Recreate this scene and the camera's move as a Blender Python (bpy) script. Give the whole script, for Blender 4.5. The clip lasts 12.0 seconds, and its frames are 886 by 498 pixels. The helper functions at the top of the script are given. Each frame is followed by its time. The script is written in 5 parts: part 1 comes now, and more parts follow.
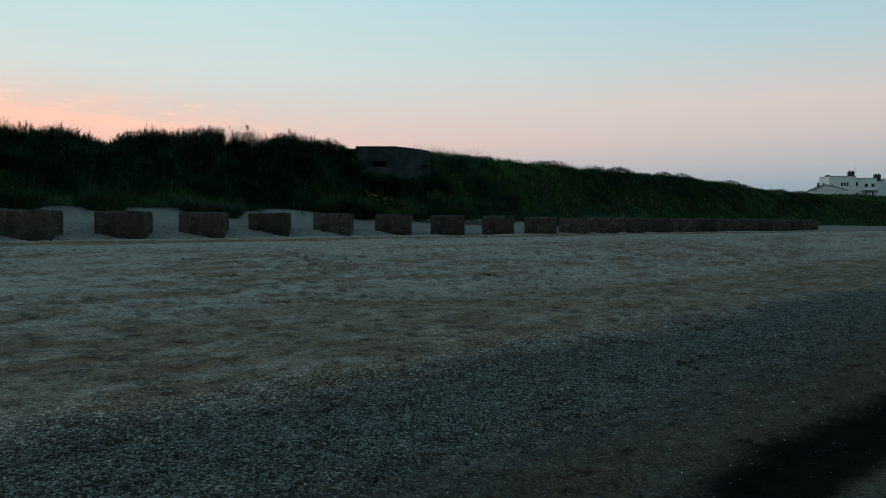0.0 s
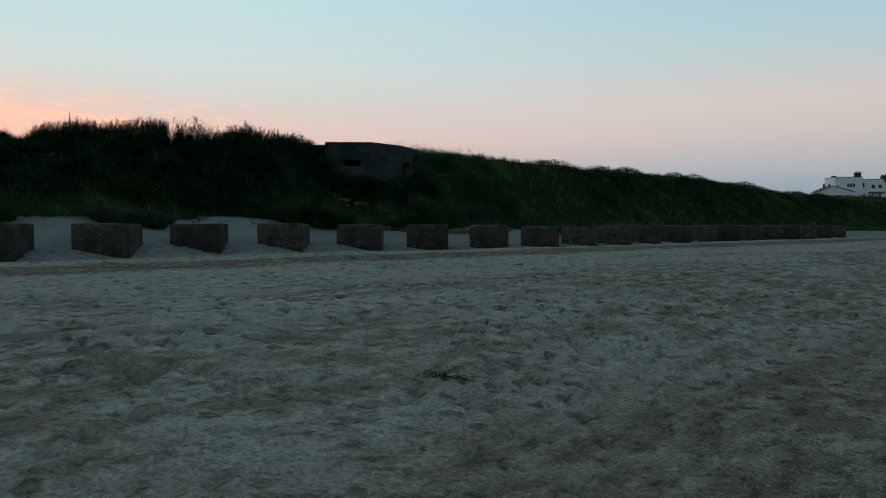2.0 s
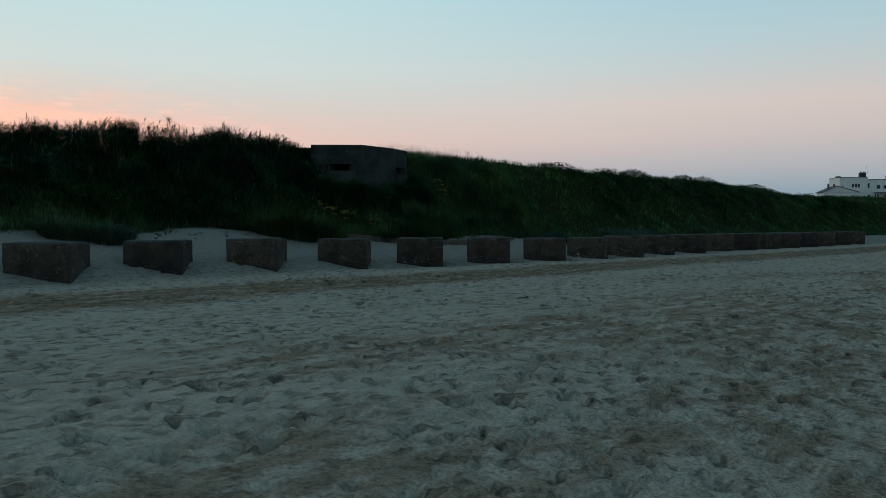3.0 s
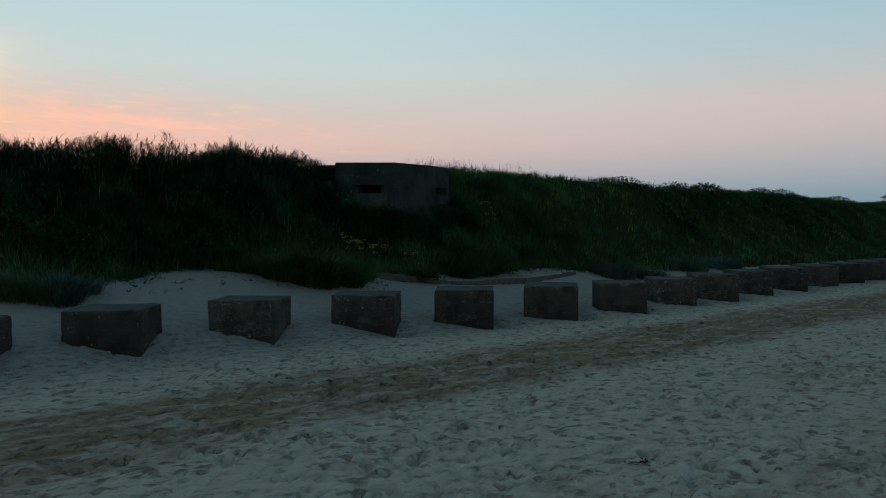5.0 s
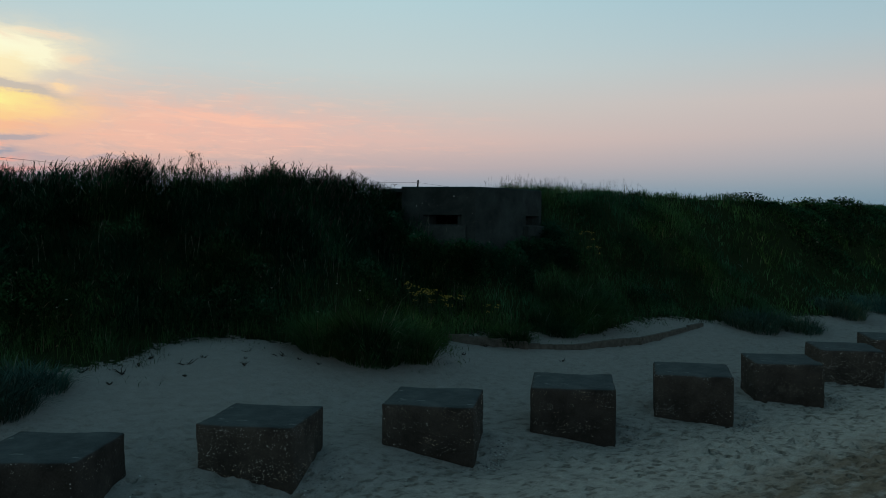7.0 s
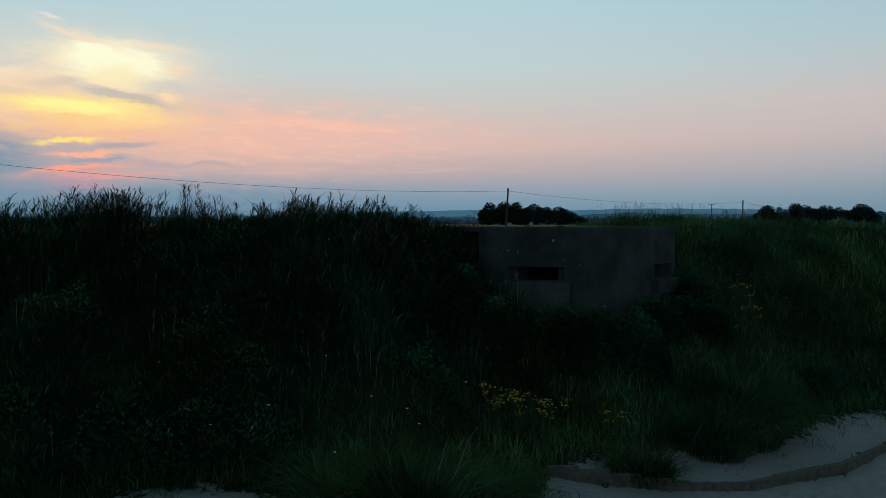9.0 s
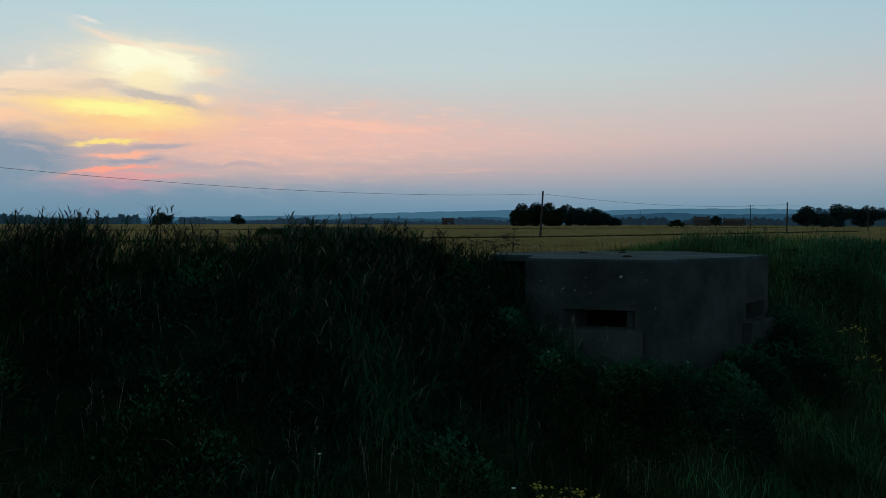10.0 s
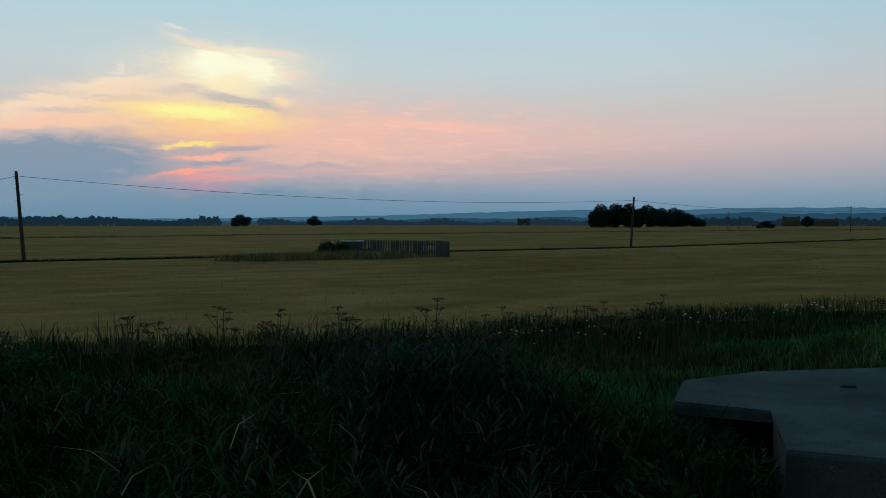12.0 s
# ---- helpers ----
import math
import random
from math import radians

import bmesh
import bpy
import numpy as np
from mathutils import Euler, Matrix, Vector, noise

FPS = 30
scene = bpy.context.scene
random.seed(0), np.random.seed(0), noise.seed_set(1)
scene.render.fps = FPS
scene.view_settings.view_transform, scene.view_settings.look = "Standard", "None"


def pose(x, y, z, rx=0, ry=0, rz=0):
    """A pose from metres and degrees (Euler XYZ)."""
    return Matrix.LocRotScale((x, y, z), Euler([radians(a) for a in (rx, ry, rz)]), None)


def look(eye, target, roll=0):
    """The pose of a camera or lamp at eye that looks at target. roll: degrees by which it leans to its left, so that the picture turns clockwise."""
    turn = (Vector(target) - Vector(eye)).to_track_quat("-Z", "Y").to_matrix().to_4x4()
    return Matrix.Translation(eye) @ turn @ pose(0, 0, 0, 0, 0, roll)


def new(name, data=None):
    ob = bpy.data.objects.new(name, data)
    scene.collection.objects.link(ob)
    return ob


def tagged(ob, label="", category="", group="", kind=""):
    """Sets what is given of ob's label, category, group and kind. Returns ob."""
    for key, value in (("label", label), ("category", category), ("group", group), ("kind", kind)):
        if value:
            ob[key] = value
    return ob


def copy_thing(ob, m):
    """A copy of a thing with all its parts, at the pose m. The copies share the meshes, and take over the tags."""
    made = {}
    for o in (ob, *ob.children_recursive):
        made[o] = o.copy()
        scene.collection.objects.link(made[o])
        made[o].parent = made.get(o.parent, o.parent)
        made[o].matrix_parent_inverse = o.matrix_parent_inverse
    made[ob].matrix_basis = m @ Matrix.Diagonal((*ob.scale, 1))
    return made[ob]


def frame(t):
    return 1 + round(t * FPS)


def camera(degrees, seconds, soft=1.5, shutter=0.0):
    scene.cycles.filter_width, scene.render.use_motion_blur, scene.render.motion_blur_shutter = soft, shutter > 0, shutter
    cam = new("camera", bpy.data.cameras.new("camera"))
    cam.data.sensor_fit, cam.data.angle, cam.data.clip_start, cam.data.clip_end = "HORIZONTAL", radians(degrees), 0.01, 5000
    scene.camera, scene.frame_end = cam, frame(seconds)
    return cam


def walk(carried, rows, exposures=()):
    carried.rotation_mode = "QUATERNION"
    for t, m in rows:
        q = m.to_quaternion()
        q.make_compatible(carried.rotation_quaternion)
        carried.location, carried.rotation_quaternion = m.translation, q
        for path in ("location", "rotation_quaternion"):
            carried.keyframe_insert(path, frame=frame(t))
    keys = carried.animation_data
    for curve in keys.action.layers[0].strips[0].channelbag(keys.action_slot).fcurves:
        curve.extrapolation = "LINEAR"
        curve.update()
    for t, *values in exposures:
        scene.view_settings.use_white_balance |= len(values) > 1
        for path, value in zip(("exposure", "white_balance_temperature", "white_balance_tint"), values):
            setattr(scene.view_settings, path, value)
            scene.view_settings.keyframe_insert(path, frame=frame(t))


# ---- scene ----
cam = camera(57.0, 12.0, soft=0.7)
PATH = [
    (0, (0.987, -2.645, 1.532), (0.922, -0.647, 1.475), -0.1),
    (0.5, (1.157, -1.055, 1.546), (1.093, 0.943, 1.491), -0.2),
    (1, (1.304, 0.656, 1.569), (1.241, 2.655, 1.516), -0.2),
    (1.5, (1.411, 2.222, 1.719), (1.35, 4.22, 1.661), -0.1),
    (2, (1.477, 3.81, 1.962), (1.417, 5.809, 1.905), -0.0),
    (2.5, (1.51, 5.292, 2.217), (1.451, 7.29, 2.157), 0.0),
    (3, (1.573, 6.848, 2.428), (1.513, 8.846, 2.369), -0.0),
    (5, (1.214, 12.766, 3.628), (1.047, 14.758, 3.571), 0.1),
    (5.5, (1.154, 14.222, 3.935), (0.906, 16.206, 3.876), 0.1),
    (6, (0.901, 15.722, 4.176), (0.591, 17.697, 4.123), -0.1),
    (6.5, (0.598, 17.215, 4.557), (0.268, 19.186, 4.496), 0.1),
    (8.3, (-0.437, 23.488, 5.673), (-0.944, 25.422, 5.609), 0.0),
    (8.5, (-0.596, 24.194, 5.756), (-1.128, 26.121, 5.696), -0.1),
    (9, (-1.048, 25.948, 6.056), (-1.625, 27.862, 5.995), 0.1),
    (9.5, (-1.6, 27.709, 6.311), (-2.209, 29.613, 6.25), -0.0),
    (10, (-2.197, 29.433, 6.582), (-2.847, 31.323, 6.521), 0.1),
    (10.5, (-2.837, 31.142, 6.853), (-3.521, 33.02, 6.792), -0.0),
    (11, (-3.613, 32.965, 7.179), (-4.343, 34.826, 7.117), 0.0),
    (11.5, (-4.409, 34.659, 7.459), (-5.184, 36.502, 7.396), 0.0),
    (12, (-5.25, 36.453, 7.706), (-6.071, 38.276, 7.644), 0.0),
]
walk(cam, [(t, look(eye, target, roll)) for t, eye, target, roll in PATH], [(0, 0.18, 6850, 10), (3, 0.14, 6850, 10), (5.5, 0.0, 6750, 10), (6.5, -0.06, 6700, 10), (9, -0.03, 6600, 10), (12, -0.04, 6350, 10)])

# ---- directions and small helpers ----
# The row of cubes gives the shore's own axes: u runs along the shore, v runs inland from the cubes.
ORIGIN = (-2.96, 31.37)
ALONG = (0.676, 0.737)
INLAND = (-0.737, 0.676)


def to_uv(x, y):
    dx, dy = x - ORIGIN[0], y - ORIGIN[1]
    return dx * ALONG[0] + dy * ALONG[1], dx * INLAND[0] + dy * INLAND[1]


def to_xy(u, v):
    return ORIGIN[0] + u * ALONG[0] + v * INLAND[0], ORIGIN[1] + u * ALONG[1] + v * INLAND[1]


def lin(r, g, b):
    """Linear colour from 0-255 display values."""
    out = []
    for c in (r, g, b):
        c /= 255
        out.append(c / 12.92 if c <= 0.04045 else ((c + 0.055) / 1.055) ** 2.4)
    return (*out, 1.0)


def smooth(t):
    t = np.clip(t, 0.0, 1.0)
    return t * t * (3 - 2 * t)


def vnoise(x, y, size, seed=0):
    """Smooth value noise, 0 to 1, with lumps of about the given size."""
    x, y = np.asarray(x, float) / size, np.asarray(y, float) / size
    ix, iy = np.floor(x).astype(np.int64), np.floor(y).astype(np.int64)
    fx, fy = x - ix, y - iy
    fx, fy = fx * fx * (3 - 2 * fx), fy * fy * (3 - 2 * fy)

    def rnd(i, j):
        h = (i * 374761393 + j * 668265263 + seed * 974634777) & 0xFFFFFFFF
        h = ((h ^ (h >> 13)) * 1274126177) & 0xFFFFFFFF
        return ((h ^ (h >> 16)) & 0xFFFF) / 65535.0

    a, b = rnd(ix, iy), rnd(ix + 1, iy)
    c, d = rnd(ix, iy + 1), rnd(ix + 1, iy + 1)
    return (a * (1 - fx) + b * fx) * (1 - fy) + (c * (1 - fx) + d * fx) * fy


class Num:
    """A number in a node tree, so that shader arithmetic reads like arithmetic."""

    def __init__(self, tree, socket):
        self.tree, self.socket = tree, socket

    def op(self, kind, other=None, third=None):
        node = self.tree.nodes.new("ShaderNodeMath")
        node.operation = kind
        for i, v in enumerate((self, other, third)):
            if isinstance(v, Num):
                self.tree.links.new(v.socket, node.inputs[i])
            elif v is not None:
                node.inputs[i].default_value = v
        return Num(self.tree, node.outputs[0])

    def __add__(self, o):
        return self.op("ADD", o)

    def __sub__(self, o):
        return self.op("SUBTRACT", o)

    def __mul__(self, o):
        return self.op("MULTIPLY", o)

    def __truediv__(self, o):
        return self.op("DIVIDE", o)

    def step(self, lo, hi):
        node = self.tree.nodes.new("ShaderNodeMapRange")
        node.interpolation_type = "SMOOTHSTEP"
        self.tree.links.new(self.socket, node.inputs[0])
        node.inputs[1].default_value, node.inputs[2].default_value = lo, hi
        return Num(self.tree, node.outputs[0])


def ramp(tree, fac, stops):
    node = tree.nodes.new("ShaderNodeValToRGB")
    el = node.color_ramp.elements
    while len(el) < len(stops):
        el.new(0.5)
    for e, (p, c) in zip(el, stops):
        e.position, e.color = p, c
    tree.links.new(fac.socket if isinstance(fac, Num) else fac, node.inputs[0])
    return node.outputs[0]


def mix(tree, fac, a, b, kind="MIX"):
    node = tree.nodes.new("ShaderNodeMix")
    node.data_type, node.blend_type = "RGBA", kind
    for i, v in ((0, fac), (6, a), (7, b)):
        v = v.socket if isinstance(v, Num) else v
        if isinstance(v, (tuple, float, int)):
            node.inputs[i].default_value = v
        else:
            tree.links.new(v, node.inputs[i])
    return node.outputs[2]


def combine(tree, x, y, z=0.0):
    node = tree.nodes.new("ShaderNodeCombineXYZ")
    for i, v in enumerate((x, y, z)):
        if isinstance(v, Num):
            tree.links.new(v.socket, node.inputs[i])
        else:
            node.inputs[i].default_value = v
    return node.outputs[0]


def noise_at(tree, vector, scale, detail=3.0, rough=0.55, warp=0.0):
    node = tree.nodes.new("ShaderNodeTexNoise")
    node.inputs["Scale"].default_value, node.inputs["Detail"].default_value = scale, detail
    node.inputs["Roughness"].default_value, node.inputs["Distortion"].default_value = rough, warp
    if vector is not None:
        tree.links.new(vector, node.inputs["Vector"])
    return Num(tree, node.outputs["Fac"])


# ---- world: dusk, the sun just gone into cloud low over the fields ----
def make_world():
    world = bpy.data.worlds.new("dusk_sky")
    scene.world = world
    world.use_nodes = True
    t = world.node_tree
    t.nodes.clear()
    gen = t.nodes.new("ShaderNodeTexCoord").outputs["Generated"]
    sep = t.nodes.new("ShaderNodeSeparateXYZ")
    t.links.new(gen, sep.inputs[0])
    x, y, z = (Num(t, sep.outputs[i]) for i in range(3))
    az = (x * -1.0).op("ARCTAN2", y) * 57.2958   # degrees to the left of +y
    el = z.op("ARCSINE") * 57.2958
    up = el.op("MAXIMUM", 0.0) / 90.0

    def stops(rows):
        return [(e / 90.0, lin(*c)) for e, c in rows]

    near = ramp(t, up, stops([(0.0, (94, 134, 160)), (1.0, (112, 147, 171)), (2.2, (144, 162, 179)), (3.8, (188, 174, 177)),
                              (5.6, (214, 189, 183)), (7.8, (202, 200, 197)), (10.5, (196, 211, 213)), (15.5, (180, 212, 221)),
                              (26, (146, 176, 182)), (45, (96, 128, 138)), (90, (50, 88, 101))]))
    far = ramp(t, up, stops([(0.0, (97, 137, 158)), (2.0, (134, 156, 171)), (4.0, (171, 174, 182)), (6.0, (194, 186, 187)),
                             (8.0, (203, 193, 192)), (10.0, (188, 196, 200)), (12.0, (174, 198, 208)), (15.5, (158, 195, 211)),
                             (26, (122, 164, 184)), (45, (80, 118, 133)), (90, (46, 84, 99))]))
    col = mix(t, az.step(-24.0, 20.0), far, near)

    # wind-drawn cloud: the coordinates are bent by long, flat noise
    n1 = noise_at(t, combine(t, az * 0.22, el * 0.55), 1.0, 6.0, 0.6, 0.3)
    n2 = noise_at(t, combine(t, az * 0.34 + 7.3, el * 0.9 - az * 0.04), 1.0, 8.0, 0.62, 0.5)
    n3 = noise_at(t, combine(t, az * 0.09 + 3.1, el * 1.5), 1.0, 5.0, 0.62)
    n4 = noise_at(t, combine(t, az * 0.42 + 1.7, el * 2.8 - az * 0.08), 1.0, 6.0, 0.62, 0.5)
    wa, we = az + (n1 - 0.5) * 3.2, el + (n2 - 0.5) * 1.25 + (n4 - 0.5) * 0.55
    torn = noise_at(t, combine(t, az * 0.36 + el * 0.10, el * 1.2 - az * 0.10), 1.0, 9.0, 0.64, 0.7).step(0.30, 0.62) * 0.60 + 0.58

    def blob(a0, e0, sa, se, tilt=0.0, hard=1.0):
        da, de = (wa - a0) / sa, (we - e0 - (wa - a0) * tilt) / se
        g = ((da * da + de * de) * -1.0).op("EXPONENT") * hard
        return (g * torn).op("MINIMUM", 1.0)

    def lay(col, g, colour, amount):
        return mix(t, (g * amount).op("MINIMUM", 1.0), col, lin(*colour))

    # the broad glow, and thin streaks that run away to the right of it
    col = lay(col, blob(33.5, 6.0, 11, 2.3, 0.0, 1.1), (250, 194, 168), 0.72)
    col = lay(col, blob(24.0, 6.2, 12, 1.7), (240, 190, 178), 0.50)
    col = lay(col, n3.step(0.52, 0.68) * blob(26, 5.8, 15, 1.9, 0.0, 1.2), (250, 192, 172), 0.55)
    col = lay(col, n4.step(0.50, 0.70) * blob(30, 6.6, 15, 2.6, 0.0, 1.3), (252, 206, 184), 0.45)
    col = lay(col, blob(25.6, 6.85, 4.6, 0.28, 0.04, 1.2), (252, 198, 176), 0.75)
    # the grey-blue bank low on the left, and dusk haze along the horizon
    col = lay(col, blob(42, 1.5, 22, 1.1, 0.0, 1.2), (112, 146, 168), 0.75)
    col = lay(col, blob(56.5, 2.85, 10.8, 1.8, -0.12, 3.0), (126, 152, 172), 0.90)
    # long cream cloud over the bank, streaked with grey
    col = lay(col, blob(47.0, 7.9, 6.6, 1.05, -0.19, 1.9), (252, 222, 190), 0.92)
    col = lay(col, blob(49.5, 6.45, 5.0, 0.42, -0.12, 1.3), (252, 204, 174), 0.85)
    col = lay(col, blob(45.2, 8.2, 2.6, 0.17, -0.02, 1.5), (198, 194, 194), 0.75)
    col = lay(col, blob(48.4, 7.2, 2.8, 0.20, -0.08, 1.4), (206, 190, 188), 0.70)
    col = lay(col, blob(51.5, 8.0, 2.6, 0.16, -0.10, 1.3), (200, 198, 198), 0.60)
    col = lay(col, blob(46.4, 9.1, 2.6, 0.22, -0.16, 1.2), (255, 230, 198), 0.70)
    # pale veil round the core, then the core: a round lobe over a long yellow band
    col = lay(col, blob(39.6, 9.9, 6.4, 1.9, 0.0, 1.0), (240, 224, 200), 0.70)
    col = lay(col, blob(38.8, 10.2, 3.6, 1.35, 0.03, 1.3), (251, 228, 188), 0.85)
    col = lay(col, blob(38.6, 10.35, 2.4, 0.90, 0.03, 2.8), (255, 255, 222), 1.0)
    col = lay(col, blob(38.6, 9.3, 1.7, 0.75, 0.0, 1.5), (255, 238, 192), 0.85)
    col = lay(col, blob(40.3, 11.75, 2.4, 0.24, 0.25, 1.3), (247, 224, 200), 0.75)
    col = lay(col, blob(36.0, 11.4, 1.5, 0.16, 0.08, 1.2), (248, 226, 200), 0.70)
    col = lay(col, blob(34.5, 10.1, 1.4, 0.32, 0.12, 1.2), (246, 220, 192), 0.70)
    col = lay(col, blob(42.4, 12.8, 0.8, 0.14, 0.15, 1.3), (236, 228, 218), 0.80)
    col = lay(col, blob(45.8, 10.0, 0.35, 0.30, -0.6, 1.2), (240, 228, 212), 0.60)
    col = lay(col, blob(35.6, 9.0, 1.7, 0.42, 0.10, 1.1), (204, 203, 200), 0.55)
    col = lay(col, blob(42.3, 8.75, 1.8, 0.26, -0.05, 1.2), (206, 194, 188), 0.60)
    col = lay(col, blob(40.2, 7.15, 5.2, 0.95, 0.05, 1.8), (255, 211, 158), 0.95)
    col = lay(col, blob(40.6, 7.45, 3.6, 0.55, 0.03, 2.2), (255, 228, 156), 1.0)
    col = lay(col, blob(41.2, 7.35, 2.1, 0.50, 0.0, 2.4), (255, 250, 160), 1.0)
    col = lay(col, blob(40.6, 6.45, 2.2, 0.45, 0.0, 1.3), (255, 214, 148), 0.80)
    col = lay(col, blob(38.0, 8.25, 2.6, 0.25, 0.20, 1.9), (194, 188, 182), 0.80)
    col = lay(col, blob(35.3, 8.35, 0.8, 0.28, 0.05, 1.6), (255, 222, 178), 0.90)
    col = lay(col, blob(42.0, 6.2, 4.4, 0.70, 0.0, 1.2), (255, 208, 152), 0.60)
    # thin bars across the sunset below the band
    col = lay(col, blob(39.0, 5.85, 3.4, 0.35, 0.0, 1.2), (250, 190, 156), 0.70)
    col = lay(col, blob(38.2, 5.05, 1.9, 0.20, -0.10, 1.6), (174, 168, 176), 0.80)
    col = lay(col, blob(41.4, 5.3, 1.2, 0.15, -0.10, 2.2), (255, 226, 138), 1.0)
    col = lay(col, blob(40.4, 4.45, 1.4, 0.13, -0.10, 2.0), (253, 184, 158), 0.95)
    col = lay(col, blob(39.8, 4.1, 1.6, 0.14, -0.10, 1.8), (160, 161, 176), 0.85)
    col = lay(col, blob(35.0, 3.95, 4.8, 0.18, 0.0, 1.3), (180, 168, 178), 0.60)
    col = lay(col, blob(41.0, 3.45, 2.3, 0.15, -0.12, 1.9), (255, 168, 146), 1.0)
    col = lay(col, blob(39.8, 3.1, 3.2, 0.20, -0.05, 1.3), (240, 164, 158), 0.70)
    col = lay(col, blob(40.9, 2.5, 2.6, 0.5), (208, 152, 166), 0.50)
    # away from the sunset the sky is dimmer and bluer
    away = (az - 40.0) / 57.2958
    dim = away.op("COSINE").step(-1.0, 0.75) * 0.36 + 0.64
    col = mix(t, 1.0, col, combine(t, dim.op("POWER", 1.25), dim, dim.op("POWER", 0.95)), "MULTIPLY")
    below = el.step(-1.5, -0.2)
    col = mix(t, below, (0.03, 0.035, 0.035, 1.0), col)
    bg = t.nodes.new("ShaderNodeBackground")
    t.links.new(col, bg.inputs[0])
    bg.inputs[1].default_value = 1.0
    out = t.nodes.new("ShaderNodeOutputWorld")
    t.links.new(bg.outputs[0], out.inputs[0])


make_world()
sun = new("sun", bpy.data.lights.new("sun", "SUN"))
sun.data.energy, sun.data.angle, sun.data.color = 0.16, radians(14), (1.0, 0.72, 0.5)
sun.matrix_world = look((-45, 55, 10), (0, 0, 0))


# ---- materials ----
def material(name, rough=0.9, spec=0.3):
    m = bpy.data.materials.new(name)
    m.use_nodes = True
    b = m.node_tree.nodes["Principled BSDF"]
    b.inputs["Roughness"].default_value = rough
    b.inputs["Specular IOR Level"].default_value = spec
    return m, m.node_tree, b


def place(tree):
    return tree.nodes.new("ShaderNodeNewGeometry").outputs["Position"]


def local(tree):
    return tree.nodes.new("ShaderNodeTexCoord").outputs["Object"]


def island(tree):
    return Num(tree, tree.nodes.new("ShaderNodeNewGeometry").outputs["Random Per Island"])


def some(tree):
    return Num(tree, tree.nodes.new("ShaderNodeObjectInfo").outputs["Random"])


def bump(tree, b, height, strength, distance):
    node = tree.nodes.new("ShaderNodeBump")
    node.inputs["Strength"].default_value, node.inputs["Distance"].default_value = strength, distance
    tree.links.new(height.socket, node.inputs["Height"])
    tree.links.new(node.outputs[0], b.inputs["Normal"])


def set_colour(tree, b, col):
    tree.links.new(col, b.inputs["Base Color"])


def voronoi(tree, vector, scale, feature="F1", out="Distance"):
    node = tree.nodes.new("ShaderNodeTexVoronoi")
    node.feature = feature
    node.inputs["Scale"].default_value = scale
    tree.links.new(vector, node.inputs["Vector"])
    return node.outputs[out]


def shore_axes(tree, p):
    sep = tree.nodes.new("ShaderNodeSeparateXYZ")
    tree.links.new(p, sep.inputs[0])
    x, y = Num(tree, sep.outputs[0]) - ORIGIN[0], Num(tree, sep.outputs[1]) - ORIGIN[1]
    return x * ALONG[0] + y * ALONG[1], x * INLAND[0] + y * INLAND[1]


